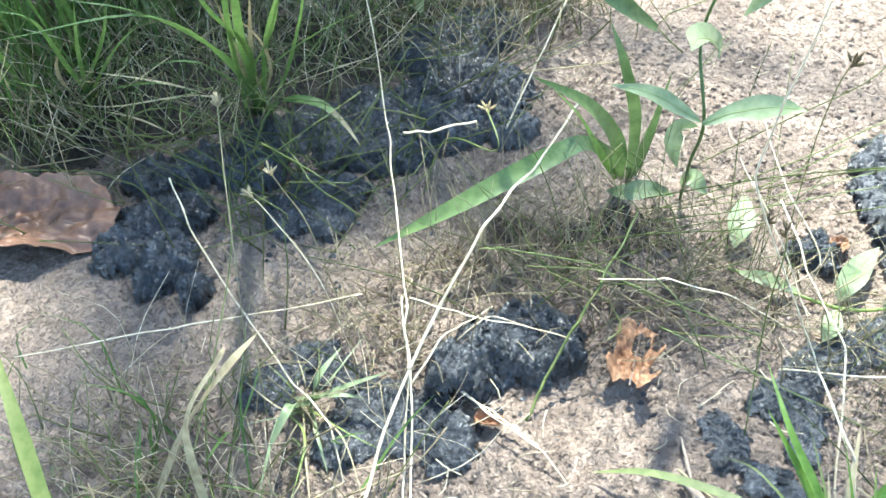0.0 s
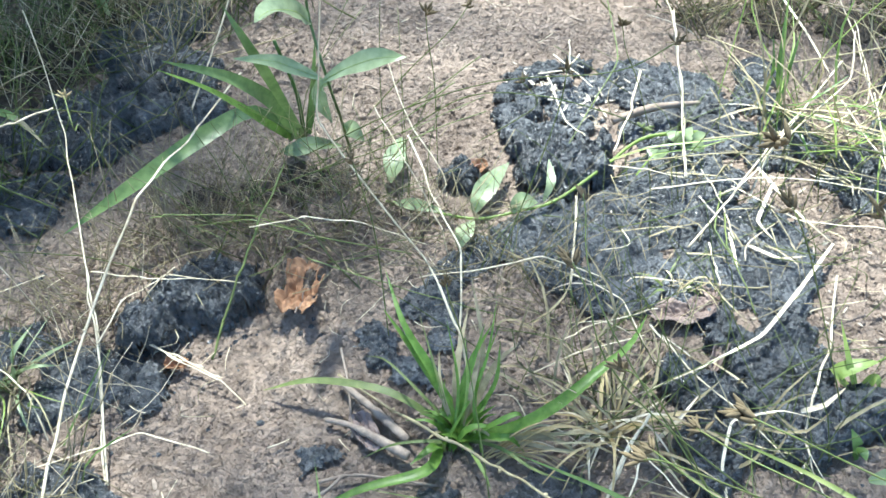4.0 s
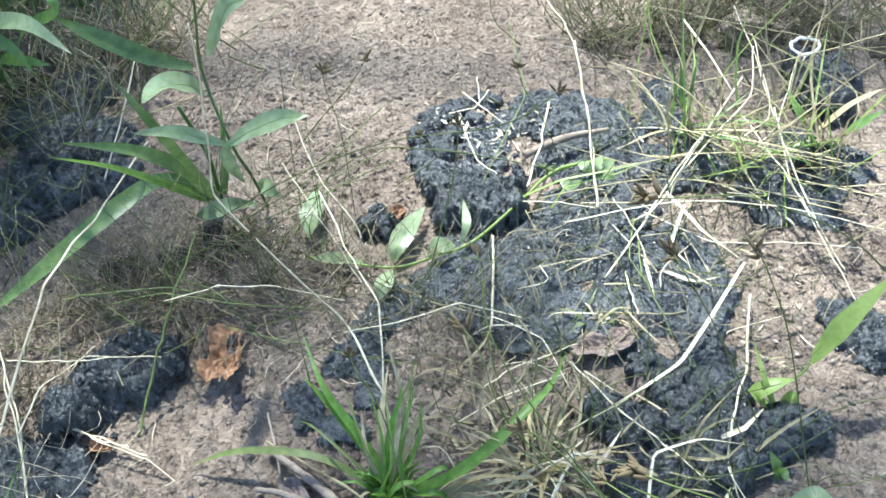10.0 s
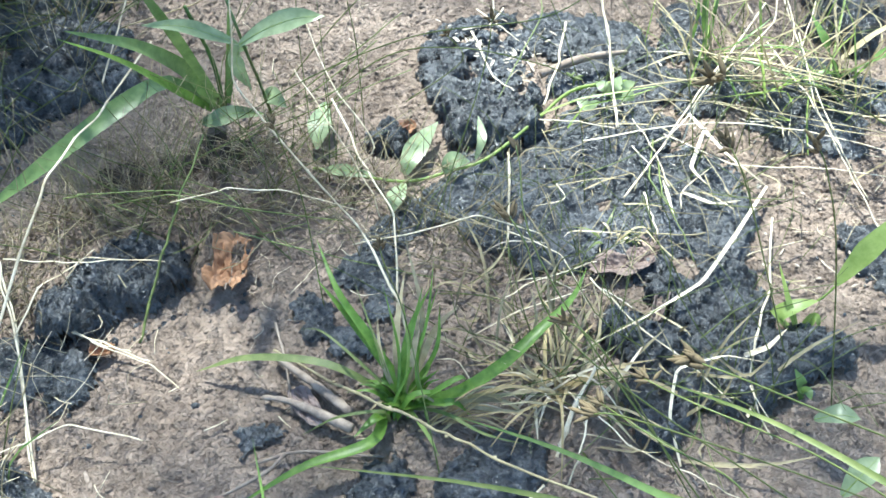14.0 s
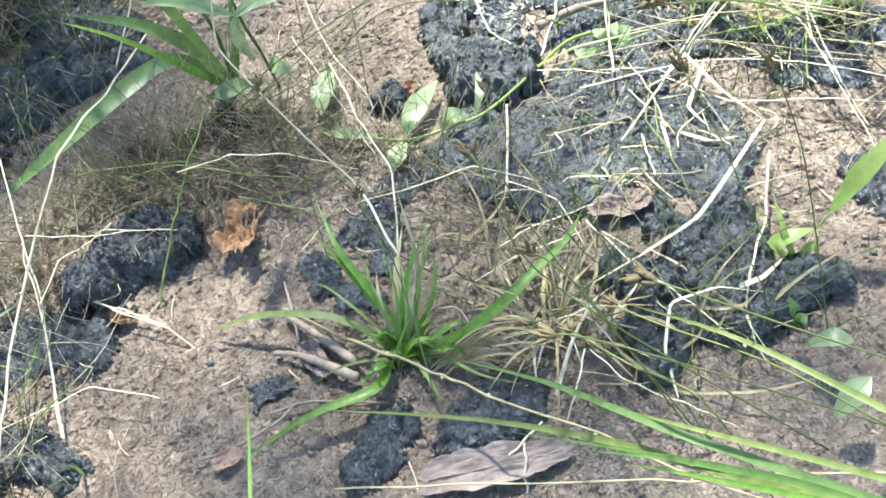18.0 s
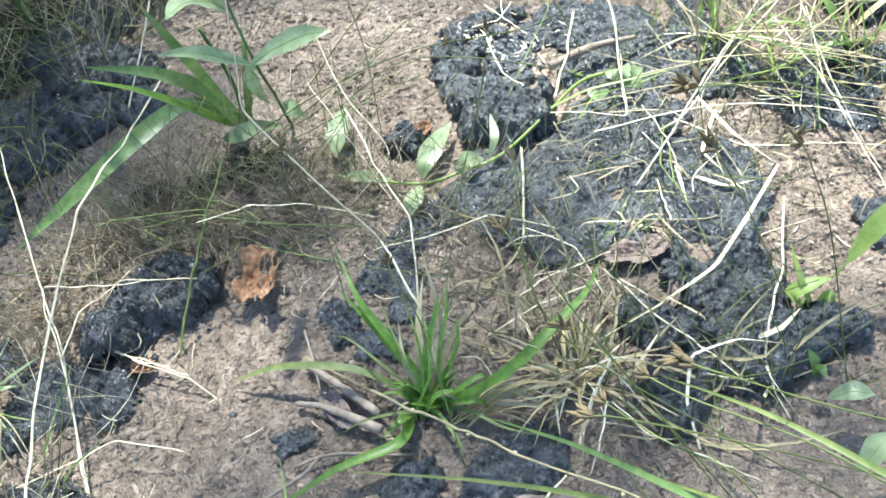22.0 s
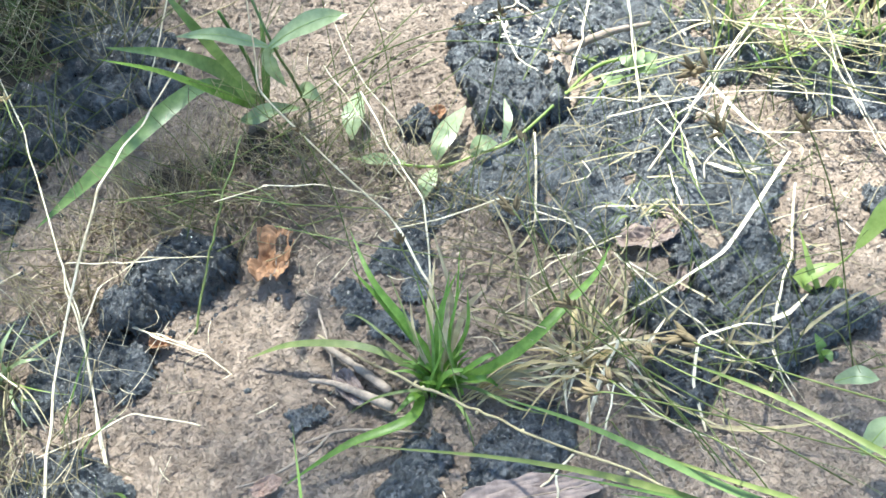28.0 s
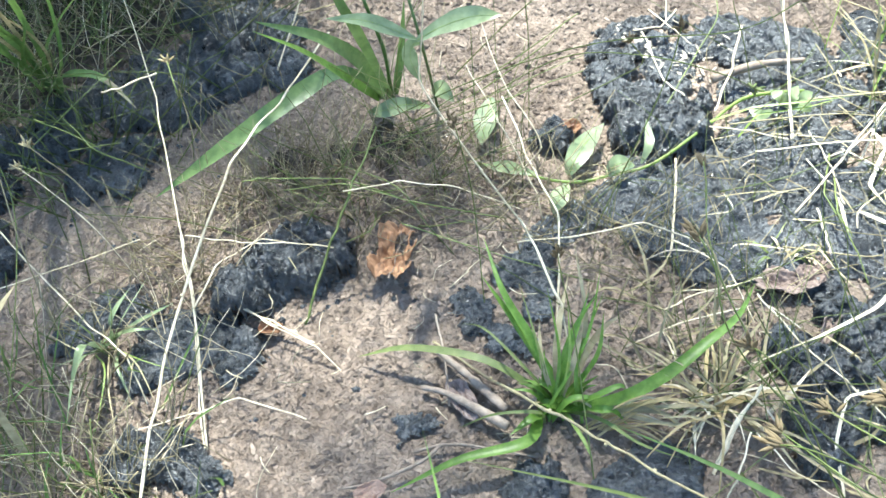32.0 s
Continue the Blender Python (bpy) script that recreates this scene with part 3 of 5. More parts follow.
def grass_tuft(x, y, blades, label, mat=GREEN, dry=(), thin=()):
    t = thing("grass_tuft", x, y)
    rng = random.Random(int(x * 999) + int(y * 777))
    for width, *pts in blades:
        o = Vector((rng.uniform(-0.017, 0.017), rng.uniform(-0.010, 0.010), 0))
        leaf_part(t, width, Vector((x, y, t.location.z)) + o, *pts, mat=mat, fold=0.45, base=0.75, peak=0.3)
    for width, *pts in thin:
        o = Vector((rng.uniform(-0.02, 0.02), rng.uniform(-0.014, 0.014), 0))
        leaf_part(t, width, Vector((x, y, t.location.z)) + o, *pts, mat=rng.choice((mat, YOUNG, OLIVE)), name="thin_blade", fold=0.5, base=0.7, peak=0.3)
    for width, *pts in dry:
        leaf_part(t, width, Vector((x, y, t.location.z)), *pts, mat=DRY, name="dry_blade", label="dry straw-coloured blade")
    return tagged(t, label, "grass")


def dead_leaf(x, y, length, width, turn, mat, label, holes=0, ragged=0.16, boxy=2.0, curl=0.012, seed=1, veins=True, tears=(), crumple=0.0012):
    """A curled, cracked leaf: a grid bent up at the edges, with a ragged outline, and thickness."""
    t = thing("dead_leaf", x, y)
    rings, spokes = 28, 120
    a = np.linspace(0, 2 * math.pi, spokes, endpoint=False)[None, :]
    q = np.linspace(0.0, 1.0, rings)[:, None] ** 0.8
    ca, sa = np.cos(a), np.sin(a)
    reach = (np.abs(ca) ** boxy + np.abs(sa) ** boxy) ** (-1 / boxy)
    reach = reach * (0.92 + ragged * fbm(ca * 1.5 + seed, sa * 1.5, 1.6, 4, seed, 0.6))
    u, v = q * reach * ca, q * reach * sa * (1 - 0.15 * ca)
    gap = np.full(u.shape, -1.0)
    if holes:
        gap = np.where(q > 0.2, fbm(u * 0.8, v, 2.3, 3, seed + 77) - 0.5 / holes, -1.0)
    for tu, tv, ru, rv in tears:
        inside = 1 - np.hypot((u - tu) / ru, (v - tv) / rv) - 0.25 * np.abs(fbm(u, v, 3, 3, seed + 5))
        gap = np.maximum(gap, inside)
    z = curl * (1.2 * v ** 2 + 0.5 * u ** 2 + 0.8 * fbm(u, v, 1.6, 3, seed + 9)) + 0.25 * curl * np.abs(fbm(u, v, 5, 2, seed + 2))
    z = z + crumple * fbm(u, v, 3.2, 4, seed + 31, 0.6)
    c, s = math.cos(radians(turn)), math.sin(radians(turn))
    lx, ly = u * length / 2, v * width / 2
    lift = 0.004 - float(z.min())
    verts = np.stack([lx * c - ly * s, lx * s + ly * c, z + lift], -1).reshape(-1, 3).tolist()
    faces = []
    for i in range(rings - 1):
        for k in range(spokes):
            m = (k + 1) % spokes
            if max(gap[i, k], gap[i + 1, k], gap[i, m], gap[i + 1, m]) <= 0:
                faces.append((i * spokes + k, i * spokes + m, (i + 1) * spokes + m, (i + 1) * spokes + k))
    used = sorted({i for f in faces for i in f})
    back = {o: k for k, o in enumerate(used)}
    blade = mesh_object("leaf_blade", [verts[i] for i in used], [tuple(back[i] for i in f) for f in faces], mat, t)
    sol = blade.modifiers.new("thickness", "SOLIDIFY")
    sol.thickness = 0.0008
    if veins:
        rib = [Vector(verts[i * spokes + spokes // 2]) + Vector((0, 0, 0.0008)) for i in range(rings - 4, 0, -3)]
        rib += [Vector(verts[i * spokes]) + Vector((0, 0, 0.0008)) for i in range(1, rings - 4, 3)]
        v2, f2 = tube_data(rib, 0.0011, 0.0005, 5)
        mesh_object("midrib", v2, f2, TWIG, t)
    return tagged(t, label, "leaf")


def twig(r0, r1, *points, label="dry brown twig lying on the soil"):
    pts = [Vector(p) for p in points]
    t = thing("twig", *pts[0])
    v, f = tube_data(pts, r0, r1, 8, 16, 0.22)
    mesh_object("bark", local(v, t), f, TWIG, t)
    return tagged(t, label, "twig")


def white_ring(x, y, z):
    """A ragged white rim, open in the middle, on the end of a pale stalk."""
    t = tagged(thing("white_ring", x, y, z), "small white ragged ring on a stalk above a dark clump", "ring")
    rng = random.Random(77)
    pts = []
    for a in np.linspace(0, 2 * math.pi, 25)[:-1]:
        k = 1 + rng.gauss(0, 0.035)
        pts.append(Vector((0.0160 * k * math.cos(a), 0.0125 * k * math.sin(a), 0.002 * math.sin(a) + rng.gauss(0, 0.0006))))
    v, f = tube_data(pts + pts[:1], 0.0018, 0.0018, 6, 73, 0.35)
    mesh_object("rim", v, f, WHITE, t)
    v, f = tube_data([(-0.006, -0.016, -0.002), (-0.012, -0.020, (gz(x, y) - z) * 0.4), (-0.020, -0.030, gz(x, y) - z)], 0.0010, 0.0012, 6, 9)
    mesh_object("stalk", v, f, STRAW, t)


# ---- dead leaves and twigs ----
dead_leaf(0.016, -0.046, 0.080, 0.046, 84, RUST, 'curled rust-orange dead leaf with torn holes on bare soil', curl=0.020, seed=57, ragged=0.22, boxy=3.4, tears=((0.42, -0.12, 0.34, 0.36), (0.40, -0.82, 0.26, 0.30), (-0.30, -1.0, 0.34, 0.42), (-1.0, 0.15, 0.34, 0.42), (0.1, 1.05, 0.4, 0.24)))
dead_leaf(-0.593, 0.038, 0.18, 0.12, 8, BROWNLEAF, 'large red-brown dead leaf, glossy and curled, beside a dark dung clump', curl=0.028, seed=6)
dead_leaf(0.371, -0.101, 0.052, 0.032, -18, PALELEAF, 'crumpled grey-brown dead leaf on a dark dung clump', curl=0.006, seed=8, ragged=0.42, holes=1, crumple=0.004)
dead_leaf(0.400, -0.094, 0.044, 0.028, 38, PALELEAF, 'torn grey-brown dead leaf piece on a dark dung clump', curl=0.006, seed=33, ragged=0.45, boxy=1.6, crumple=0.004)
dead_leaf(0.402, -0.150, 0.046, 0.014, 62, GREYLEAF, 'narrow grey curled dead leaf on a dark dung clump', curl=0.010, seed=21, ragged=0.2)
dead_leaf(0.412, -0.070, 0.034, 0.018, 60, PALELEAF, 'small pale crumpled dead leaf on a dark dung clump', curl=0.005, seed=9)
dead_leaf(0.222, -0.340, 0.13, 0.04, 4, GREYLEAF, 'long mauve-grey dead leaf lying flat on the soil', curl=0.006, seed=11, ragged=0.3)
dead_leaf(0.191, 0.126, 0.022, 0.016, 30, PALE, 'small torn tan leaf scrap on soil', curl=0.005, seed=12, veins=False)
dead_leaf(0.459, -0.152, 0.026, 0.018, 60, PALE, 'small torn tan leaf scrap on a dung clump', curl=0.006, seed=13, veins=False)
dead_leaf(-0.098, -0.127, 0.026, 0.016, 10, RUST, 'small brown leaf scrap beside a dung clump', curl=0.006, seed=14, veins=False)
dead_leaf(-0.655, 0.349, 0.05, 0.02, 10, RUST, 'dull brown dead leaf in the shade of tall grass', curl=0.006, seed=15)
dead_leaf(0.008, -0.293, 0.03, 0.018, 20, PALE, 'pale tan leaf scrap on bare soil', curl=0.005, seed=16, veins=False)
dead_leaf(0.083, -0.209, 0.05, 0.022, -60, GREYLEAF, 'dark grey-brown curled leaf scrap under a twig', curl=0.008, seed=17)
dead_leaf(0.196, 0.119, 0.03, 0.018, 40, RUST, 'small brown leaf scrap among grass', curl=0.006, seed=18, veins=False)
twig(0.0026, 0.0044, (0.057, -0.155, 0.006), (0.087, -0.186, 0.009), (0.120, -0.222, 0.009), label='rolled grey-brown bark strip lying on the soil')
twig(0.0020, 0.0046, (0.046, -0.194, 0.006), (0.073, -0.206, 0.010), (0.121, -0.238, 0.010))
twig(0.0046, 0.0032, (0.350, 0.168, 0.019), (0.399, 0.182, 0.022), (0.452, 0.192, 0.016), label='short stout grey twig lying on a dark dung clump')
twig(0.0016, 0.001, (0.042, -0.255, 0.004), (0.079, -0.251, 0.006), (0.144, -0.264, 0.004), label='thin crooked brown twig on the soil')
twig(0.0012, 0.0016, (-0.019, -0.288, 0.006), (0.010, -0.284, 0.008), (0.049, -0.268, 0.010), (0.064, -0.253, 0.008), label='thin pale curved root lying on the soil')
twig(0.0012, 0.001, (0.056, -0.116, 0.006), (0.066, -0.165, 0.008), (0.071, -0.213, 0.004), label='thin grey rootlet on the soil')

# ---- loose straws ----
straw(0.0013, 0.0010, (-0.176, -0.330, 0.020), (-0.172, -0.250, 0.050), (-0.156, -0.140, 0.085), (-0.114, -0.030, 0.137), (-0.080, 0.075, 0.125), (-0.055, 0.190, 0.105), label='thick bright bleached straw stalk leaning over the soil')
straw(0.0009, 0.0006, (-0.136, -0.250, 0.010), (-0.155, -0.150, 0.040), (-0.176, -0.067, 0.070), (-0.205, 0.030, 0.090), (-0.231, 0.116, 0.115), (-0.266, 0.205, 0.193), label='tall thin bleached stalk standing upright')
straw(0.001, 0.00086, (-0.136, 0.227, 0.030), (-0.114, 0.310, 0.060), (-0.089, 0.375, 0.100))
straw(0.00094, 0.00062, (-0.497, -0.154, 0.050), (-0.362, -0.123, 0.075), (-0.282, -0.097, 0.080), (-0.213, -0.067, 0.080))
straw(0.0009, 0.0012, (0.096, -0.058, 0.390), (0.082, -0.060, 0.300), (0.073, -0.072, 0.245), (0.112, -0.080, 0.155), (0.148, -0.087, 0.075), (0.170, -0.150, 0.060), (0.178, -0.198, 0.010), label='long bright bleached straw stalk slanting to the ground')
straw(0.001, 0.00078, (0.127, 0.084, 0.090), (0.154, 0.001, 0.070), (0.174, -0.053, 0.060), (0.167, -0.154, 0.020), (0.165, -0.218, 0.000))
straw(0.00078, 0.0007, (-0.405, 0.008, 0.120), (-0.366, -0.042, 0.100), (-0.311, -0.092, 0.070), (-0.263, -0.134, 0.050), (-0.216, -0.172, 0.040), (-0.198, -0.209, 0.000))
straw(0.0011, 0.00086, (0.429, 0.268, 0.090), (0.423, 0.178, 0.065), (0.410, 0.057, 0.030))
straw(0.0012, 0.0011, (0.392, 0.240, 0.030), (0.369, 0.170, 0.030), (0.343, 0.110, 0.025))
straw(0.0012, 0.0012, (0.296, 0.051, 0.020), (0.288, -0.007, 0.020), (0.277, -0.063, 0.015))
flat_straw(0.0038, (0.533, -0.038, 0.020), (0.482, -0.100, 0.030), (0.436, -0.149, 0.030), (0.379, -0.175, 0.025), (0.309, -0.195, 0.010), label='flat bent bleached strip resting across a dung clump')
flat_straw(0.0038, (0.478, 0.049, 0.045), (0.499, -0.007, 0.040), (0.533, -0.038, 0.020), label='flat bright bleached strip with a sharp bend')
straw(0.0011, 0.00094, (0.397, -0.026, 0.015), (0.448, 0.025, 0.030), (0.495, 0.074, 0.050), (0.555, 0.141, 0.050))
straw(0.001, 0.00078, (0.525, -0.078, 0.020), (0.493, -0.160, 0.030), (0.462, -0.215, 0.030), (0.449, -0.250, 0.015), (0.456, -0.291, 0.000))
straw(0.0011, 0.00078, (0.587, 0.139, 0.050), (0.597, 0.058, 0.050), (0.606, 0.001, 0.040), (0.626, -0.061, 0.010))
straw(0.00086, 0.00062, (0.456, 0.050, 0.020), (0.509, -0.014, 0.030), (0.585, -0.032, 0.030), (0.648, -0.045, 0.020))
straw(0.00094, 0.00062, (0.428, 0.092, 0.050), (0.518, 0.084, 0.060), (0.606, 0.058, 0.060), (0.670, 0.027, 0.050), mat=DRY)
straw(0.00094, 0.00062, (0.349, 0.074, 0.040), (0.457, 0.068, 0.050), (0.525, 0.047, 0.050), (0.644, -0.027, 0.060), mat=DRY)
straw(0.00094, 0.00062, (0.507, 0.141, 0.050), (0.575, 0.082, 0.060), (0.653, 0.008, 0.080), mat=DRY)
straw(0.00094, 0.0007, (0.283, 0.244, 0.030), (0.296, 0.148, 0.040), (0.313, 0.121, 0.040), label='short pale stalk lying on a dung clump')
straw(0.001, 0.0007, (0.295, 0.285, 0.030), (0.318, 0.235, 0.035), (0.334, 0.217, 0.030), label='short pale stalk lying on a dung clump')
straw(0.00094, 0.00078, (0.418, -0.022, 0.015), (0.416, -0.059, 0.020), (0.417, -0.077, 0.015))
flat_straw(0.004, (0.456, -0.026, 0.012), (0.479, -0.048, 0.015), (0.508, -0.045, 0.012))
flat_straw(0.0035, (0.442, -0.004, 0.012), (0.439, -0.056, 0.012))
flat_straw(0.004, (0.499, 0.051, 0.020), (0.470, -0.001, 0.020), (0.481, -0.025, 0.015))
straw(0.00078, 0.00062, (0.440, 0.012, 0.020), (0.430, -0.042, 0.030), (0.439, -0.084, 0.020), (0.443, -0.111, 0.010), mat=OLIVE)
straw(0.00086, 0.0007, (0.443, 0.044, 0.020), (0.425, -0.013, 0.025), (0.439, -0.063, 0.020), mat=OLIVE)
flat_straw(0.005, (0.448, -0.229, 0.030), (0.469, -0.224, 0.030), (0.493, -0.205, 0.025), label='short pale flat strip on a dung clump')
flat_straw(0.0026, (0.378, -0.304, 0.000), (0.376, -0.270, 0.020), (0.388, -0.240, 0.040), (0.428, -0.236, 0.045), (0.478, -0.244, 0.030))
flat_straw(0.004, (0.328, -0.243, 0.020), (0.348, -0.230, 0.030), (0.370, -0.206, 0.030))
flat_straw(0.004, (0.441, -0.271, 0.005), (0.465, -0.248, 0.008), (0.484, -0.241, 0.005))
flat_straw(0.0035, (0.283, -0.282, 0.000), (0.303, -0.249, 0.020), (0.315, -0.236, 0.030))
straw(0.00078, 0.0007, (0.259, -0.142, 0.030), (0.287, -0.127, 0.030), (0.318, -0.119, 0.030), (0.353, -0.104, 0.020))
straw(0.0007, 0.00062, (0.225, -0.171, 0.020), (0.272, -0.156, 0.030), (0.334, -0.141, 0.030))
straw(0.00078, 0.0007, (0.132, -0.047, 0.020), (0.193, -0.068, 0.050), (0.250, -0.066, 0.060), (0.307, -0.071, 0.030))
straw(0.00078, 0.00055, (-0.022, -0.032, 0.090), (0.032, -0.034, 0.100), (0.086, -0.037, 0.090), (0.142, -0.032, 0.050), mat=STRAW)
straw(0.00078, 0.00055, (-0.175, -0.057, 0.070), (-0.127, -0.052, 0.050), (-0.079, -0.057, 0.050))
straw(0.0011, 0.0010, (-0.138, -0.092, 0.030), (-0.134, -0.102, 0.024), (-0.098, -0.122, 0.016), (-0.055, -0.143, 0.008), label='forked pale stalk on a dung clump')
straw(0.0009, 0.0008, (-0.134, -0.104, 0.022), (-0.092, -0.127, 0.016), (-0.071, -0.134, 0.012))
straw(0.00086, 0.00062, (-0.159, -0.129, 0.050), (-0.143, -0.087, 0.060), (-0.131, -0.054, 0.040), (-0.110, -0.026, 0.035))
straw(0.00086, 0.0007, (-0.185, -0.047, 0.060), (-0.167, -0.106, 0.040), (-0.157, -0.185, 0.010), (-0.136, -0.261, 0.005), (-0.113, -0.300, 0.000))
straw(0.0007, 0.00062, (-0.028, -0.172, 0.000), (-0.052, -0.152, 0.015), (-0.101, -0.125, 0.020), (-0.139, -0.093, 0.020))
straw(0.0007, 0.0007, (-0.216, -0.232, 0.010), (-0.141, -0.224, 0.030), (-0.107, -0.213, 0.030), (-0.049, -0.230, 0.020))
straw(0.0015, 0.001, (0.055, -0.146, 0.005), (0.107, -0.189, 0.007), (0.157, -0.260, 0.071), (0.197, -0.287, 0.065), (0.230, -0.311, 0.068), (0.300, -0.362, 0.075), (0.400, -0.435, 0.085), label='long pale yellow stalk leaning low over the soil', mat=DRY)
straw(0.00094, 0.00078, (0.096, -0.336, 0.010), (0.222, -0.373, 0.050), (0.355, -0.409, 0.080), (0.481, -0.427, 0.080), mat=DRY)
straw(0.001, 0.00094, (0.207, -0.349, 0.000), (0.238, -0.332, 0.010), (0.267, -0.312, 0.015), label='short pale stalk lying on the soil')
straw(0.00094, 0.00086, (0.245, -0.363, 0.000), (0.250, -0.330, 0.020))
straw(0.00094, 0.00094, (0.358, -0.363, 0.000), (0.343, -0.377, 0.000))
straw(0.00078, 0.0007, (0.312, -0.262, 0.030), (0.297, -0.297, 0.020), (0.285, -0.309, 0.000), label='short pale stalk leaning against a tuft')
straw(0.0012, 0.001, (0.323, -0.232, 0.050), (0.285, -0.277, 0.010))
straw(0.00078, 0.00062, (0.316, -0.263, 0.030), (0.335, -0.301, 0.040), (0.385, -0.333, 0.030), (0.414, -0.344, 0.010))
straw(0.001, 0.00078, (0.409, 0.358, 0.100), (0.425, 0.302, 0.090), (0.431, 0.254, 0.070), (0.420, 0.131, 0.040), (0.408, 0.057, 0.030))
straw(0.00086, 0.0007, (0.618, 0.135, 0.060), (0.600, 0.033, 0.050), (0.611, -0.038, 0.030), (0.621, -0.103, 0.010))
straw(0.00078, 0.00062, (0.645, 0.282, 0.050), (0.622, 0.164, 0.060), (0.611, 0.130, 0.050), (0.562, 0.106, 0.040))
straw(0.00078, 0.00062, (0.690, 0.244, 0.040), (0.654, 0.182, 0.040), (0.616, 0.122, 0.040), (0.586, 0.103, 0.030), label='pale stalk leading down from a white ring')
straw(0.00078, 0.00062, (0.472, 0.271, 0.050), (0.537, 0.197, 0.060), (0.639, 0.185, 0.080), (0.749, 0.179, 0.100), mat=DRY)
straw(0.00078, 0.00062, (0.577, 0.292, 0.080), (0.669, 0.231, 0.080), (0.758, 0.182, 0.070), mat=DRY)
straw(0.00078, 0.00062, (0.527, 0.331, 0.080), (0.610, 0.286, 0.070), (0.690, 0.177, 0.060), (0.727, 0.107, 0.060), mat=DRY)
straw(0.00086, 0.00062, (0.509, 0.240, 0.020), (0.522, 0.240, 0.030), (0.540, 0.220, 0.030), label='short curled pale stalk')
straw(0.00078, 0.00062, (0.367, 0.370, 0.060), (0.366, 0.244, 0.050), (0.327, 0.173, 0.040), (0.293, 0.117, 0.030), mat=OLIVE)
straw(0.00094, 0.0007, (0.341, -0.129, 0.030), (0.371, -0.177, 0.020), (0.404, -0.223, 0.020), (0.432, -0.260, 0.010))
straw(0.00078, 0.00062, (0.278, -0.063, 0.030), (0.321, -0.099, 0.030), (0.336, -0.152, 0.020))
straw(0.00078, 0.0007, (0.444, -0.019, 0.015), (0.441, 0.025, 0.020), (0.427, 0.068, 0.030))

straw(0.0008, 0.0007, (0.335, 0.092, 0.022), (0.372, 0.078, 0.026), (0.410, 0.061, 0.025))
straw(0.0010, 0.0009, (0.315, 0.290, 0.045), (0.314, 0.277, 0.035), (0.312, 0.263, 0.026), label='short pale stalk lying on a dung clump')
straw(0.0010, 0.0008, (0.274, 0.251, 0.028), (0.303, 0.248, 0.032), (0.326, 0.281, 0.030), label='short pale stalk lying on a dung clump')
flat_straw(0.0032, (0.577, 0.334, 0.050), (0.587, 0.262, 0.047), (0.595, 0.190, 0.040), label='flat bright bleached strip leaning over yellow grass')
straw(0.00095, 0.0008, (0.608, 0.205, 0.050), (0.545, 0.130, 0.048), (0.480, 0.054, 0.040), (0.445, 0.022, 0.028))
straw(0.00095, 0.0008, (0.633, 0.245, 0.060), (0.604, 0.167, 0.052), (0.499, 0.075, 0.042), (0.467, 0.028, 0.018))
straw(0.00095, 0.0008, (0.644, 0.343, 0.050), (0.632, 0.220, 0.052), (0.614, 0.100, 0.050), (0.610, -0.024, 0.035))
straw(0.0010, 0.0008, (0.493, 0.244, 0.040), (0.528, 0.139, 0.042), (0.565, 0.096, 0.040), (0.640, 0.040, 0.036), mat=DRY)
straw(0.0010, 0.0008, (0.371, 0.044, 0.030), (0.485, 0.030, 0.050), (0.577, 0.001, 0.050), (0.663, -0.046, 0.045))
for width, line in ((0.0042, ((0.334, 0.100, 0.020), (0.378, 0.101, 0.035), (0.424, 0.099, 0.040), (0.482, 0.103, 0.040))), (0.0034, ((0.363, 0.081, 0.015), (0.383, 0.095, 0.030), (0.430, 0.096, 0.035), (0.468, 0.112, 0.030)))):
    flat_straw(width * 0.75, *line, mat=YOUNG, label='yellow-green grass blade lying over dark clumps')

# ---- big grass at the back ----
grass_tuft(-0.434, 0.258, [(0.0072, (-0.395, 0.145, 0.150), (-0.411, 0.062, 0.250), (-0.508, 0.001, 0.260)), (0.009, (-0.381, 0.157, 0.150), (-0.305, 0.015, 0.300), (-0.246, -0.092, 0.400)), (0.006, (-0.374, 0.157, 0.150), (-0.336, 0.029, 0.280), (-0.307, -0.044, 0.360)), (0.006, (-0.363, 0.168, 0.150), (-0.288, 0.051, 0.280), (-0.237, -0.023, 0.360)), (0.0066, (-0.417, 0.206, 0.100), (-0.411, 0.115, 0.200), (-0.419, 0.054, 0.260), (-0.458, 0.033, 0.280)), (0.006, (-0.381, 0.210, 0.100), (-0.291, 0.128, 0.200), (-0.228, 0.074, 0.260)), (0.0048, (-0.395, 0.178, 0.100), (-0.332, 0.123, 0.200), (-0.247, -0.020, 0.350)), (0.0054, (-0.362, 0.102, 0.200), (-0.290, -0.029, 0.340), (-0.253, -0.111, 0.420)), (0.0048, (-0.372, 0.209, 0.080), (-0.312, 0.144, 0.200), (-0.267, 0.069, 0.300)), (0.0048, (-0.421, 0.203, 0.080), (-0.437, 0.155, 0.140), (-0.503, 0.167, 0.120))], 'tall green grass clump with arching blades in shade', dry=[(0.0054, (-0.397, 0.179, 0.120), (-0.320, 0.014, 0.300)), (0.006, (-0.391, 0.190, 0.120), (-0.303, 0.040, 0.300)), (0.0042, (-0.478, 0.169, 0.100), (-0.614, 0.183, 0.100)), (0.0036, (-0.471, 0.205, 0.060), (-0.570, 0.172, 0.060), (-0.673, 0.205, 0.050)), (0.0036, (-0.381, 0.226, 0.060), (-0.299, 0.191, 0.120), (-0.257, 0.256, 0.100)), (0.0036, (-0.378, 0.200, 0.100), (-0.348, 0.122, 0.200), (-0.348, 0.027, 0.300))])
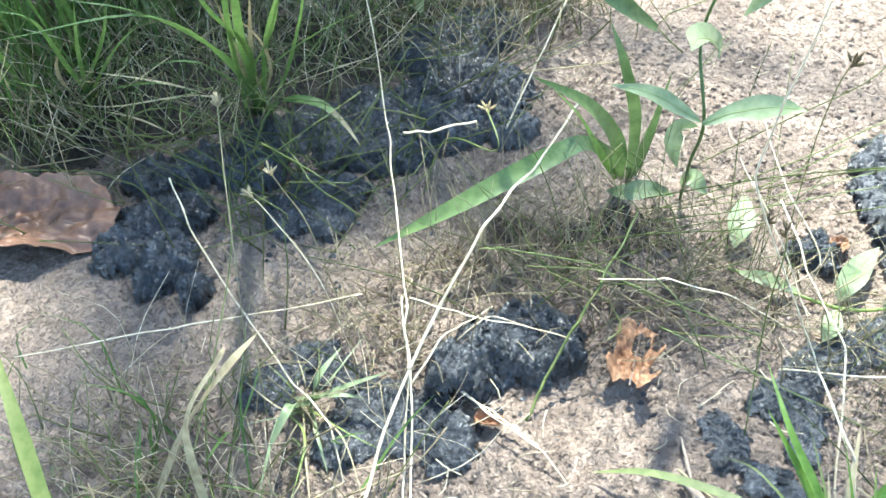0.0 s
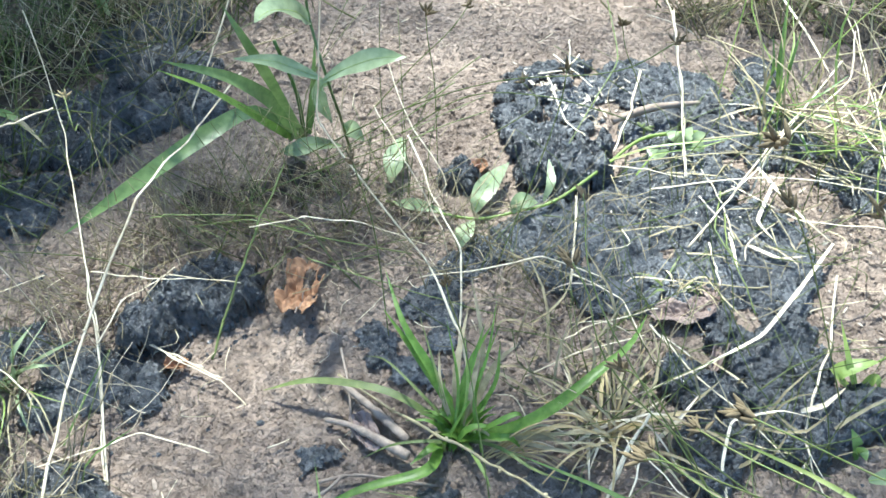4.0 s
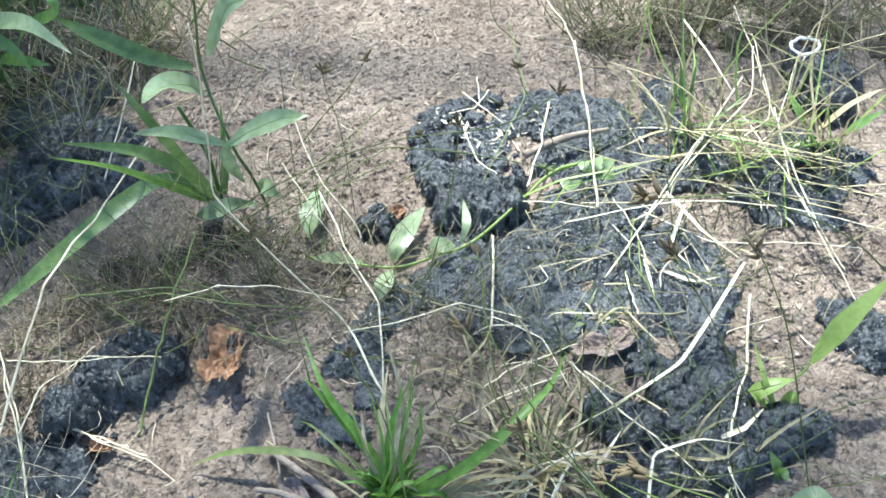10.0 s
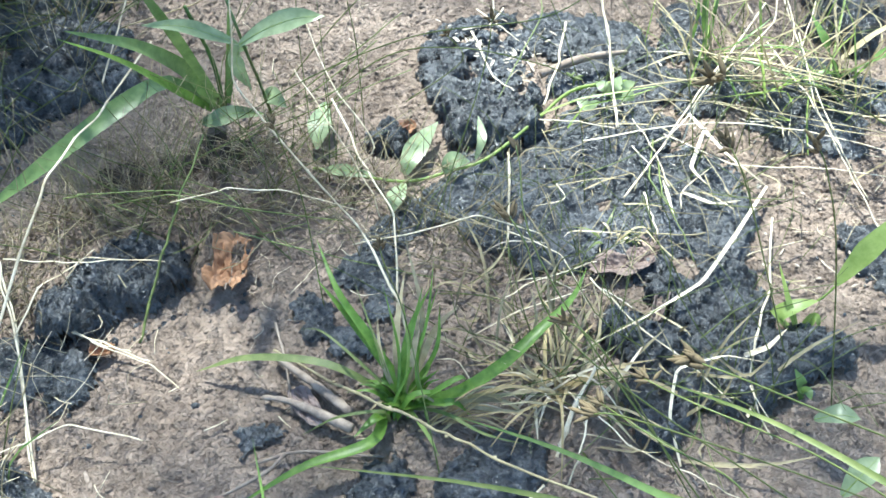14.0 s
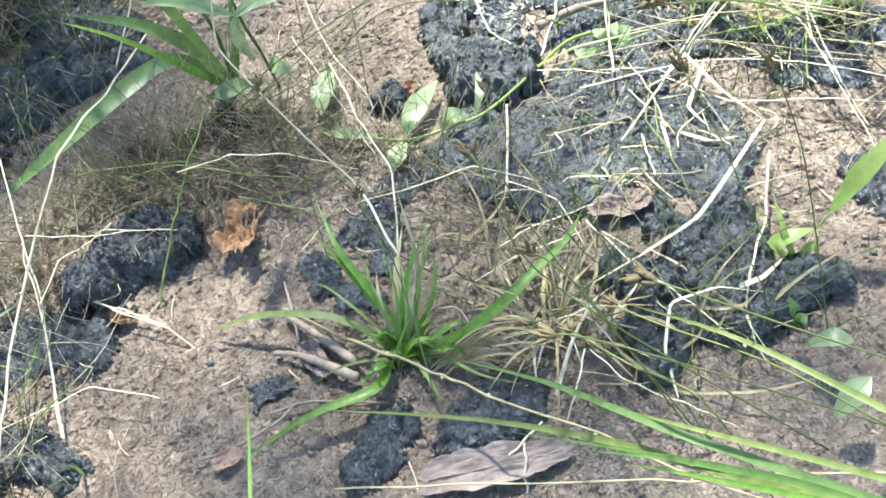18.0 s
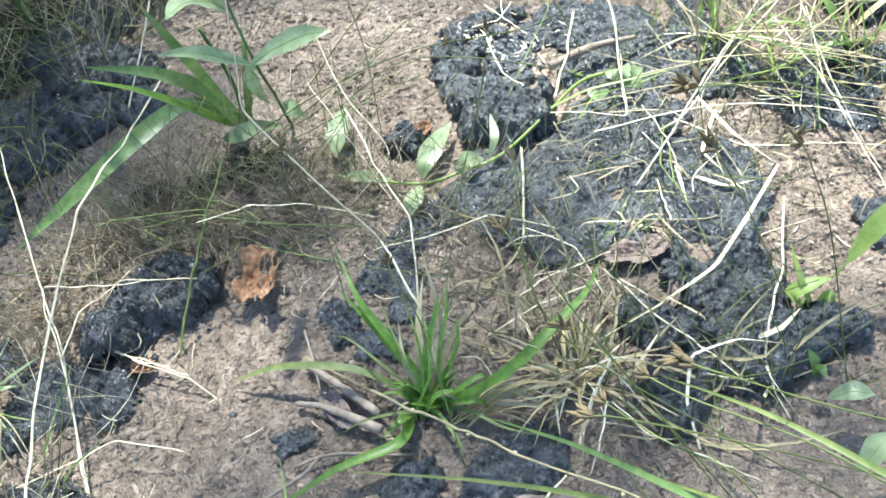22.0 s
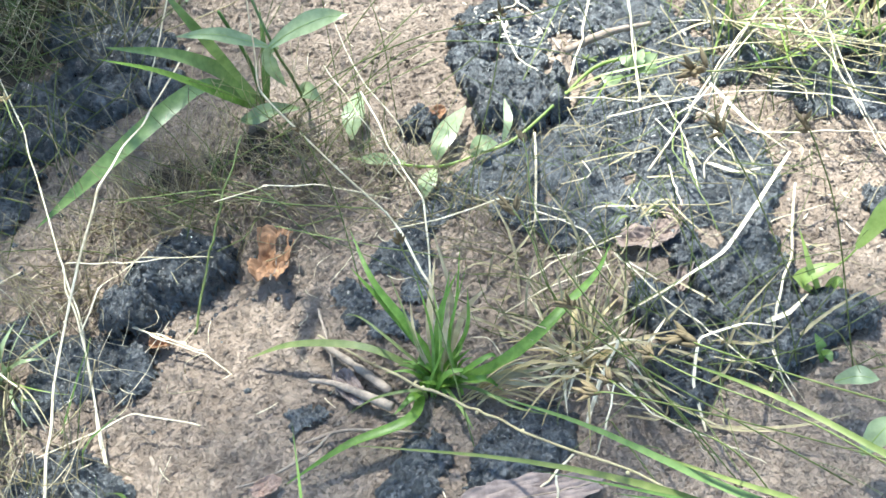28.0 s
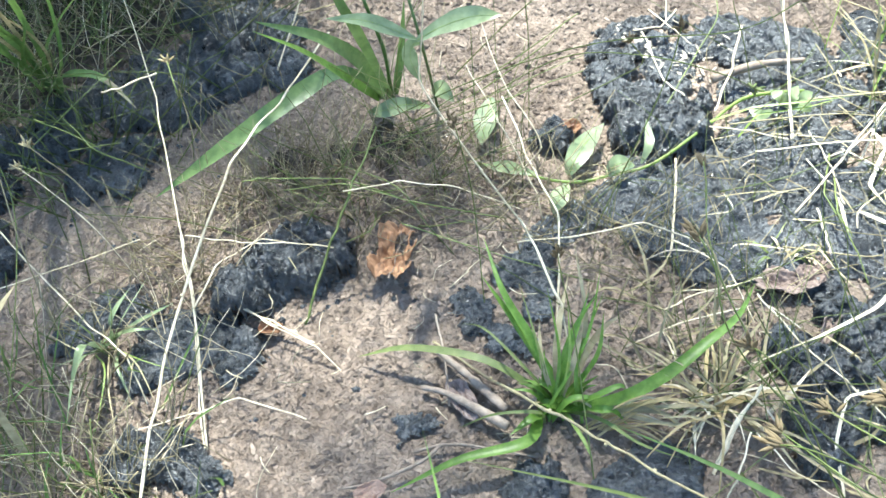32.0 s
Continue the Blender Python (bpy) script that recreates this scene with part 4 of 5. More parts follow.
grass_tuft(-0.646, 0.243, [(0.00576, (-0.581, 0.158, 0.120), (-0.565, 0.117, 0.200), (-0.583, 0.102, 0.220)), (0.00576, (-0.559, 0.179, 0.100), (-0.464, 0.109, 0.200), (-0.380, 0.066, 0.260)), (0.00504, (-0.547, 0.138, 0.150), (-0.453, 0.034, 0.280)), (0.00504, (-0.628, 0.169, 0.080), (-0.666, 0.156, 0.100)), (0.00504, (-0.571, 0.203, 0.060), (-0.494, 0.195, 0.080), (-0.453, 0.213, 0.040)), (0.00504, (-0.533, 0.159, 0.150), (-0.414, 0.029, 0.300))], 'green grass clump with bent blades in deep shade', dry=[(0.00432, (-0.651, 0.172, 0.060), (-0.735, 0.173, 0.060)), (0.0036, (-0.549, 0.194, 0.030), (-0.490, 0.186, 0.010)), (0.00432, (-0.538, 0.189, 0.080), (-0.471, 0.212, 0.120)), (0.00432, (-0.593, 0.157, 0.120), (-0.525, 0.141, 0.200))])

# ---- broad-bladed grass and the broad-leaved plant ----
grass_a = tagged(thing('broad_bladed_grass', -0.005, 0.193), 'broad-bladed green grass shoot rising from bare soil', 'grass')
leaf_part(grass_a, 0.021, (-0.011, 0.194, 0.015), (-0.046, 0.164, 0.070), (-0.084, 0.111, 0.088), (-0.159, 0.050, 0.075), (-0.226, 0.013, 0.052), base=0.35, peak=0.5, name='blade', flat=(0, -0.6, 0.8), mat=BLUISH)
leaf_part(grass_a, 0.0175, (-0.014, 0.186, 0.010), (-0.018, 0.172, 0.066), (-0.045, 0.122, 0.147), (-0.090, 0.076, 0.207), base=0.6, peak=0.4, mat=BLUISH, flat=(0, -0.6, 0.8))
leaf_part(grass_a, 0.0105, (-0.016, 0.186, 0.010), (-0.034, 0.140, 0.080), (-0.050, 0.064, 0.178), (-0.066, -0.004, 0.255), base=0.6, peak=0.3, flat=(0, -0.6, 0.8), mat=TUFT)
leaf_part(grass_a, 0.0110, (-0.003, 0.195, 0.000), (-0.004, 0.119, 0.136), (-0.017, 0.107, 0.200), (-0.032, 0.114, 0.238), base=0.6, peak=0.4, flat=(0, -0.6, 0.8), mat=BLUISH)
leaf_part(grass_a, 0.00945, (-0.001, 0.195, 0.000), (0.013, 0.209, 0.050), (0.027, 0.219, 0.120), base=0.6, peak=0.3, flat=(0, -0.6, 0.8), mat=BLUISH)
leaf_part(grass_a, 0.0189, (0.008, 0.232, 0.160), (-0.025, 0.205, 0.200), (-0.067, 0.198, 0.240), (-0.096, 0.206, 0.260), base=0.4, peak=0.4, flat=(0, -0.6, 0.8), mat=BLUISH)
stem_part(grass_a, 0.0028, 0.002, (-0.004, 0.193, 0.000), (-0.003, 0.204, 0.060), (-0.015, 0.209, 0.130), mat=GREEN)
plant = tagged(thing('broad_leaved_plant', 0.050, 0.174), 'young broad-leaved plant with grey-green leaves on a thin stem', 'plant')
stem_part(plant, 0.0018, 0.0012, (0.050, 0.174, 0.000), (0.051, 0.145, 0.075), (0.053, 0.106, 0.150), (0.042, 0.136, 0.215), (0.055, 0.130, 0.280), (0.066, 0.130, 0.330), mat=BLUISH)
leaf_part(plant, 0.02112, (0.051, 0.094, 0.158), (0.076, 0.103, 0.165), (0.107, 0.108, 0.170), (0.134, 0.107, 0.169), mat=LEAF, name='leaf', base=0.12, peak=0.5, fold=0.32, wave=0.05, flat=(0, -0.6, 0.8))
leaf_part(plant, 0.01496, (0.050, 0.100, 0.155), (0.029, 0.098, 0.170), (0.005, 0.095, 0.185), (-0.027, 0.086, 0.197), mat=LEAF, name='leaf', base=0.12, peak=0.5, fold=0.32, wave=0.05, flat=(0, -0.6, 0.8))
leaf_part(plant, 0.0176, (0.051, 0.132, 0.125), (0.038, 0.150, 0.110), (0.033, 0.149, 0.090), (0.041, 0.149, 0.060), mat=LEAF, name='leaf', base=0.12, peak=0.5, fold=0.32, wave=0.05, flat=(0, -0.6, 0.8))
leaf_part(plant, 0.02464, (0.053, 0.078, 0.235), (0.046, 0.059, 0.260), (0.032, 0.032, 0.280), (0.025, -0.004, 0.294), mat=LEAF, name='leaf', base=0.12, peak=0.5, fold=0.32, wave=0.05, flat=(0, -0.6, 0.8))
leaf_part(plant, 0.01936, (0.050, 0.171, 0.020), (0.057, 0.161, 0.040), (0.072, 0.150, 0.030), mat=LEAF, name='leaf', base=0.12, peak=0.5, fold=0.32, wave=0.05, flat=(0, -0.6, 0.8))
leaf_part(plant, 0.01936, (0.042, 0.168, 0.010), (0.018, 0.145, 0.035), (-0.004, 0.138, 0.035), (-0.024, 0.148, 0.025), mat=LEAF, name='leaf', base=0.12, peak=0.5, fold=0.32, wave=0.05, flat=(0, -0.6, 0.8))
leaf_part(plant, 0.02112, (0.115, 0.063, 0.330), (0.102, 0.058, 0.330), (0.084, 0.076, 0.300), (0.066, 0.082, 0.270), mat=LEAF, name='leaf', base=0.12, peak=0.5, fold=0.32, wave=0.05, flat=(0, -0.6, 0.8))
herb = tagged(thing('ground_leaf', 0.112, 0.184), 'single pale green leaf lying low on the soil', 'leaf')
leaf_part(herb, 0.0264, (0.111, 0.169, 0.015), (0.106, 0.127, 0.022), (0.100, 0.098, 0.012), mat=LEAF, name='leaf', base=0.15, peak=0.5)
gr_b = tagged(thing('broad_bladed_grass', -0.313, 0.486), 'broad-bladed green grass shoot at the edge of tall grass', 'grass')
leaf_part(gr_b, 0.022, (-0.267, 0.408, 0.050), (-0.233, 0.334, 0.180), (-0.119, 0.187, 0.270), (-0.067, 0.136, 0.260), base=0.5, peak=0.35, mat=LEAF, flat=(0, -0.6, 0.8))
leaf_part(gr_b, 0.014, (-0.313, 0.486, 0.000), (-0.224, 0.319, 0.150), (-0.167, 0.262, 0.180), (-0.147, 0.264, 0.170), base=0.5, peak=0.4, flat=(0, -0.6, 0.8))
leaf_part(gr_b, 0.014, (-0.313, 0.486, 0.000), (-0.204, 0.275, 0.200), (-0.161, 0.229, 0.220), (-0.142, 0.207, 0.200), base=0.5, peak=0.4, flat=(0, -0.6, 0.8))
leaf_part(gr_b, 0.016, (-0.313, 0.486, 0.000), (-0.169, 0.286, 0.200), (-0.081, 0.180, 0.280), (-0.098, 0.202, 0.300), base=0.5, peak=0.4, flat=(0, -0.6, 0.8))
vine = tagged(thing('creeping_herb', 0.166, 0.053), 'creeping pale green herb stem with oval leaves over dark clumps', 'plant')
stem_part(vine, 0.0013, 0.0021, (0.095, 0.075, 0.008), (0.115, 0.066, 0.010), (0.186, 0.036, 0.012), (0.236, 0.041, 0.014), (0.275, 0.051, 0.016), (0.329, 0.093, 0.018), (0.380, 0.136, 0.018), (0.440, 0.140, 0.018), mat=YOUNG)
leaf_part(vine, 0.024, (0.189, 0.045, 0.012), (0.195, 0.056, 0.020), (0.209, 0.080, 0.022), (0.230, 0.114, 0.016), mat=LEAF, name='leaf', base=0.15, peak=0.5, fold=0.15, flat=(0, -0.4, 0.9))
leaf_part(vine, 0.019, (0.187, 0.033, 0.012), (0.178, 0.007, 0.022), (0.171, -0.007, 0.014), mat=LEAF, name='leaf', base=0.15, peak=0.5, fold=0.15, flat=(0, -0.4, 0.9))
leaf_part(vine, 0.014, (0.157, 0.049, 0.012), (0.128, 0.060, 0.014), (0.103, 0.070, 0.010), mat=LEAF, name='leaf', base=0.15, peak=0.5, fold=0.15, flat=(0, -0.4, 0.9))
leaf_part(vine, 0.019, (0.227, 0.039, 0.014), (0.238, 0.043, 0.026), (0.256, 0.049, 0.016), mat=LEAF, name='leaf', base=0.15, peak=0.5, fold=0.15, flat=(0, -0.4, 0.9))
leaf_part(vine, 0.010, (0.262, 0.051, 0.016), (0.271, 0.065, 0.030), (0.272, 0.100, 0.030), mat=LEAF, name='leaf', base=0.15, peak=0.5, fold=0.15, flat=(0, -0.4, 0.9))
leaf_part(vine, 0.014, (0.413, 0.120, 0.018), (0.420, 0.116, 0.033), (0.430, 0.132, 0.033), mat=LEAF, name='leaf', base=0.15, peak=0.5, fold=0.15, flat=(0, -0.6, 0.8))
leaf_part(vine, 0.014, (0.416, 0.119, 0.018), (0.430, 0.107, 0.028), (0.438, 0.102, 0.023), mat=LEAF, name='leaf', base=0.15, peak=0.5, fold=0.15, flat=(0, -0.6, 0.8))
leaf_part(vine, 0.012, (0.416, 0.119, 0.018), (0.410, 0.124, 0.028), (0.405, 0.140, 0.023), mat=LEAF, name='leaf', base=0.15, peak=0.5, fold=0.15, flat=(0, -0.6, 0.8))
leaf_part(vine, 0.012, (0.421, 0.115, 0.018), (0.432, 0.114, 0.033), (0.444, 0.126, 0.028), mat=LEAF, name='leaf', base=0.15, peak=0.5, fold=0.15, flat=(0, -0.6, 0.8))
leaf_part(vine, 0.012, (0.403, 0.114, 0.018), (0.390, 0.108, 0.018), (0.380, 0.119, 0.018), mat=LEAF, name='leaf', base=0.15, peak=0.5, fold=0.15, flat=(0, -0.6, 0.8))
shoot = tagged(thing('broad_bladed_grass', 0.510, -0.199), 'bright yellow-green young grass shoot beside a dung clump', 'grass')
leaf_part(shoot, 0.017, (0.509, -0.193, 0.000), (0.492, -0.189, 0.020), (0.508, -0.187, 0.030), (0.528, -0.184, 0.030), base=0.3, peak=0.4, mat=YOUNG, flat=(0, 0.1, 1))
leaf_part(shoot, 0.021, (0.541, -0.178, 0.040), (0.552, -0.174, 0.055), (0.569, -0.169, 0.080), (0.614, -0.147, 0.110), base=0.10, peak=0.55, mat=YOUNG, flat=(-0.3, 0.0, 1))
stem_part(shoot, 0.0012, 0.0009, (0.526, -0.184, 0.030), (0.533, -0.182, 0.034), (0.542, -0.178, 0.041), mat=YOUNG)
leaf_part(shoot, 0.006, (0.511, -0.196, 0.000), (0.501, -0.186, 0.030), (0.499, -0.152, 0.050), mat=YOUNG, flat=(0, -0.6, 0.8))
leaf_part(shoot, 0.009, (0.511, -0.196, 0.000), (0.522, -0.194, 0.020), (0.527, -0.199, 0.010), mat=YOUNG, flat=(0, -0.2, 1))
shoot2 = tagged(thing('broad_bladed_grass', 0.488, -0.260), 'short green shoot on a dung clump', 'grass')
leaf_part(shoot2, 0.01, (0.481, -0.268, 0.020), (0.479, -0.267, 0.040), (0.477, -0.256, 0.045))
leaf_part(shoot2, 0.01, (0.481, -0.268, 0.020), (0.485, -0.269, 0.030), (0.486, -0.277, 0.030))
herb2 = tagged(thing('ground_leaf', 0.502, -0.314), 'grey-green oval leaves low on the soil', 'leaf')
leaf_part(herb2, 0.02, (0.479, -0.358, 0.030), (0.493, -0.350, 0.045), (0.508, -0.341, 0.050), mat=LEAF, name='leaf', base=0.15, peak=0.5)
leaf_part(herb2, 0.018, (0.482, -0.294, 0.030), (0.497, -0.298, 0.040), (0.512, -0.304, 0.040), mat=LEAF, name='leaf', base=0.15, peak=0.5)
gr_c = tagged(thing('broad_bladed_grass', 0.668, 0.117), 'green blades among yellowing grass', 'grass')
leaf_part(gr_c, 0.014, (0.670, 0.122, 0.000), (0.645, 0.121, 0.050), (0.635, 0.150, 0.070))
leaf_part(gr_c, 0.018, (0.670, 0.122, 0.000), (0.681, 0.089, 0.050), (0.711, 0.082, 0.080))
leaf_part(gr_c, 0.012, (0.670, 0.122, 0.000), (0.647, 0.102, 0.030), (0.628, 0.100, 0.030))
leaf_part(gr_c, 0.014, (0.673, 0.132, 0.020), (0.698, 0.120, 0.060), (0.719, 0.104, 0.090), mat=DRY)
yleaf = tagged(thing('yellow_tipped_leaf', -0.420, 0.249), 'green grass leaf with a yellowed dry tip', 'leaf')
leaf_part(yleaf, 0.013, (-0.420, 0.249, 0.000), (-0.357, 0.169, 0.090), (-0.309, 0.154, 0.100), (-0.282, 0.135, 0.090), base=0.5, peak=0.4, name='blade')
leaf_part(yleaf, 0.006, (-0.296, 0.147, 0.098), (-0.280, 0.134, 0.093), (-0.261, 0.118, 0.080), mat=DRY, name='tip', base=1.0, peak=0.1)

# ---- green tuft in the middle ----
tuft = grass_tuft(0.164, -0.220, [(0.0102, (0.161, -0.205, 0.020), (0.133, -0.171, 0.060), (0.107, -0.141, 0.090)), (0.0078, (0.148, -0.188, 0.050), (0.124, -0.152, 0.080), (0.108, -0.097, 0.090)), (0.0078, (0.167, -0.209, 0.030), (0.179, -0.189, 0.070), (0.201, -0.169, 0.100)), (0.0114, (0.206, -0.231, 0.030), (0.247, -0.223, 0.050), (0.286, -0.197, 0.060), (0.316, -0.168, 0.055), (0.338, -0.126, 0.040)), (0.0102, (0.137, -0.259, 0.020), (0.082, -0.273, 0.020), (0.026, -0.294, 0.010)), (0.0096, (0.143, -0.237, 0.020), (0.123, -0.252, 0.020)), (0.006, (0.175, -0.202, 0.060), (0.193, -0.171, 0.100)), (0.0048, (0.195, -0.204, 0.050), (0.205, -0.176, 0.080)), (0.0078, (0.195, -0.237, 0.030), (0.208, -0.239, 0.030), (0.220, -0.242, 0.010)), (0.006, (0.196, -0.230, 0.040), (0.215, -0.225, 0.045), (0.219, -0.225, 0.030))], 'vivid green grass tuft with arching blades on bare soil', mat=TUFT, dry=[(0.0066, (0.166, -0.183, 0.050), (0.179, -0.120, 0.060)), (0.0066, (0.197, -0.182, 0.050), (0.221, -0.164, 0.060)), (0.0042, (0.222, -0.238, 0.030), (0.282, -0.237, 0.030), (0.292, -0.237, 0.010)), (0.0048, (0.189, -0.188, 0.070), (0.184, -0.133, 0.120)), (0.0040, (0.212, -0.236, 0.020), (0.257, -0.248, 0.020), (0.282, -0.236, 0.020)), (0.0048, (0.179, -0.208, 0.060), (0.189, -0.173, 0.080)), (0.0048, (0.240, -0.241, 0.030), (0.266, -0.249, 0.010)), (0.0042, (0.153, -0.203, 0.050), (0.152, -0.164, 0.060))], thin=[(0.0036, (0.181, -0.207, 0.050), (0.207, -0.160, 0.090)), (0.003, (0.167, -0.199, 0.050), (0.160, -0.145, 0.080)), (0.003, (0.142, -0.206, 0.040), (0.107, -0.168, 0.050), (0.084, -0.145, 0.030)), (0.0036, (0.194, -0.239, 0.020), (0.227, -0.264, 0.020), (0.262, -0.274, 0.010)), (0.0036, (0.148, -0.238, 0.030), (0.112, -0.238, 0.030), (0.080, -0.238, 0.010)), (0.003, (0.188, -0.199, 0.070), (0.205, -0.144, 0.100)), (0.003, (0.175, -0.207, 0.060), (0.176, -0.173, 0.090)), (0.0036, (0.182, -0.258, 0.020), (0.189, -0.273, 0.010)), (0.003, (0.153, -0.203, 0.050), (0.137, -0.141, 0.080))])
leaf_part(tuft, 0.0078, (0.158, -0.216, 0.010), (0.138, -0.204, 0.022), (0.100, -0.186, 0.035), (0.036, -0.165, 0.025), (-0.012, -0.162, 0.010), mat=OLIVE, name="old_blade", fold=0.2, base=0.6, peak=0.6, label="dull olive old blade")
rng = random.Random(64)
for _ in range(16):
    a, n = rng.uniform(-2.6, 2.6) + math.pi / 2, rng.uniform(0.030, 0.075)
    d = Vector((math.cos(a) * n * 0.6, math.sin(a) * n * 0.5, 0))
    foot = Vector((0.166 + rng.gauss(0, 0.008), -0.220 + rng.gauss(0, 0.005), gz(0.166, -0.22)))
    leaf_part(tuft, rng.uniform(0.0035, 0.0075), foot, foot + d * 0.4 + Vector((0, 0, n * 0.45)), foot + d + Vector((0, 0, n * rng.uniform(0.3, 0.75))), mat=rng.choice((TUFT, TUFT, TUFT, YOUNG, DRY)), fold=0.4, base=0.75, peak=0.3)
grass_tuft(0.537, 0.189, [(0.00504, (0.532, 0.188, 0.060), (0.545, 0.239, 0.120)), (0.00432, (0.523, 0.180, 0.060), (0.522, 0.199, 0.100)), (0.00432, (0.543, 0.185, 0.060), (0.557, 0.210, 0.100)), (0.00432, (0.576, 0.134, 0.050), (0.640, 0.108, 0.050)), (0.00432, (0.556, 0.110, 0.050), (0.615, 0.084, 0.040)), (0.00432, (0.553, 0.140, 0.050), (0.599, 0.157, 0.070)), (0.0036, (0.580, 0.107, 0.040), (0.655, 0.059, 0.030)), (0.00432, (0.540, 0.114, 0.030), (0.550, 0.079, 0.010))], 'sparse yellow-green grass tuft at the edge of a dark clump', dry=[(0.0036, (0.493, 0.147, 0.040), (0.441, 0.138, 0.030)), (0.0036, (0.553, 0.104, 0.060), (0.649, 0.044, 0.060)), (0.0036, (0.550, 0.114, 0.060), (0.666, 0.064, 0.070))])
grass_tuft(-0.256, -0.133, [(0.00714, (-0.235, -0.137, 0.050), (-0.221, -0.108, 0.060)), (0.00857, (-0.241, -0.178, 0.070), (-0.248, -0.198, 0.060), (-0.258, -0.208, 0.040)), (0.00607, (-0.217, -0.136, 0.040), (-0.179, -0.120, 0.050)), (0.00536, (-0.220, -0.143, 0.040), (-0.198, -0.135, 0.030)), (0.00393, (-0.254, -0.186, 0.050), (-0.252, -0.243, 0.040)), (0.00357, (-0.228, -0.174, 0.030), (-0.211, -0.204, 0.020))], 'small pale green grass tuft over a low dark clump', mat=LEAF, dry=[(0.00178, (-0.232, -0.192, 0.030), (-0.212, -0.242, 0.030)), (0.00143, (-0.205, -0.179, 0.040), (-0.175, -0.227, 0.030)), (0.00178, (-0.255, -0.169, 0.050), (-0.293, -0.152, 0.060)), (0.00143, (-0.243, -0.144, 0.050), (-0.259, -0.117, 0.060))], thin=[(0.00178, (-0.225, -0.136, 0.050), (-0.205, -0.092, 0.060)), (0.00178, (-0.251, -0.151, 0.050), (-0.280, -0.132, 0.060)), (0.00178, (-0.232, -0.187, 0.040), (-0.230, -0.244, 0.030)), (0.00143, (-0.210, -0.167, 0.030), (-0.170, -0.177, 0.020)), (0.00143, (-0.248, -0.174, 0.050), (-0.287, -0.190, 0.050)), (0.00143, (-0.233, -0.143, 0.050), (-0.241, -0.105, 0.070))])

def dry_tuft(x, y, count, reach, label, seed, mats, arc=(0.0, 6.3)):
    """A dead tuft: flat bleached blades fallen all round its foot."""
    t = thing("dry_tuft", x, y)
    rng = random.Random(seed)
    o = Vector((x, y, t.location.z))
    for _ in range(count):
        a, n = rng.uniform(*arc), reach * rng.uniform(0.4, 1.0)
        d = Vector((math.cos(a), math.sin(a), 0))
        foot = o + Vector((rng.gauss(0, 0.008), rng.gauss(0, 0.006), 0.002))
        rise = n * rng.uniform(0.15, 0.5)
        side = Vector((-d.y, d.x, 0)) * rng.gauss(0, n * 0.12)
        tip = foot + d * n + side
        tip.z = max(gz(tip.x, tip.y) + 0.004, foot.z + rise * rng.uniform(-0.2, 1.0))
        leaf_part(t, rng.uniform(0.0014, 0.0036), foot, foot + d * n * 0.5 + side * 0.2 + Vector((0, 0, rise)), tip, mat=rng.choice(mats), name="dry_blade", base=0.8, peak=0.3, wave=0.06)
    return tagged(t, label, "grass")


dry_tuft(0.295, -0.222, 34, 0.095, "dead straw-coloured grass tuft fallen beside a green one", 51, (TAN, TAN, DRY, STRAW))
dry_tuft(0.195, -0.236, 16, 0.115, "flattened bundle of tan dry blades beside a green tuft", 54, (TAN, TAN, STRAW), arc=(-0.3, 0.2))
dry_tuft(0.385, -0.066, 18, 0.040, "small dry grass tuft on a dark clump", 52, (DRY, OLIVE, STRAW))

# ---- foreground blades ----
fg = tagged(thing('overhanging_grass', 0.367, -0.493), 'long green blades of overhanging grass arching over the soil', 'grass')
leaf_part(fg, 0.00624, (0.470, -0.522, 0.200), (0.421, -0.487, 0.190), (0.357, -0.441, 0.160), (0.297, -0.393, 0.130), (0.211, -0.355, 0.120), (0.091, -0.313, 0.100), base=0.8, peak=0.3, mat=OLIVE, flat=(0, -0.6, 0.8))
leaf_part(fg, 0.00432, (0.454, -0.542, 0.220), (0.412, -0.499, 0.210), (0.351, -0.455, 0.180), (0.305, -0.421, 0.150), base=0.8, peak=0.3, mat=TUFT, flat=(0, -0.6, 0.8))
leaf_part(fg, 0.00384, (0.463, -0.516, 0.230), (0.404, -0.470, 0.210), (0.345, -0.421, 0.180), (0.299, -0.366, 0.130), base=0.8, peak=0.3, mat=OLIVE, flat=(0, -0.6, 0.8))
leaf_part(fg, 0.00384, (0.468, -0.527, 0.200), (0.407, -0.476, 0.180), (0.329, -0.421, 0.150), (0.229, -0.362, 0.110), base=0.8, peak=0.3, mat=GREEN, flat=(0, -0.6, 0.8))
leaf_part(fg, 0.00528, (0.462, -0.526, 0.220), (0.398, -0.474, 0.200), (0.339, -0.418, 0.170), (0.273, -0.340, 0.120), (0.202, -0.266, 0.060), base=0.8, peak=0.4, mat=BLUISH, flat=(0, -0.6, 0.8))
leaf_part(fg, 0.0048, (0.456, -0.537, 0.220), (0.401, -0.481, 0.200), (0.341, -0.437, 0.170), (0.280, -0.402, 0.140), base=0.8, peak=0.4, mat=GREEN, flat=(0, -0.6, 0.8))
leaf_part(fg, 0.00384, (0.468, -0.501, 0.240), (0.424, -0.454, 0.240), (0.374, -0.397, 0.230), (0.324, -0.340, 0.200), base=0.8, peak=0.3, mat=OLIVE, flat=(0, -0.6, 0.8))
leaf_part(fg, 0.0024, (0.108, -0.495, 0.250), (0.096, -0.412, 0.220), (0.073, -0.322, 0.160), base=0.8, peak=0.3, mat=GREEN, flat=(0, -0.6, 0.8))
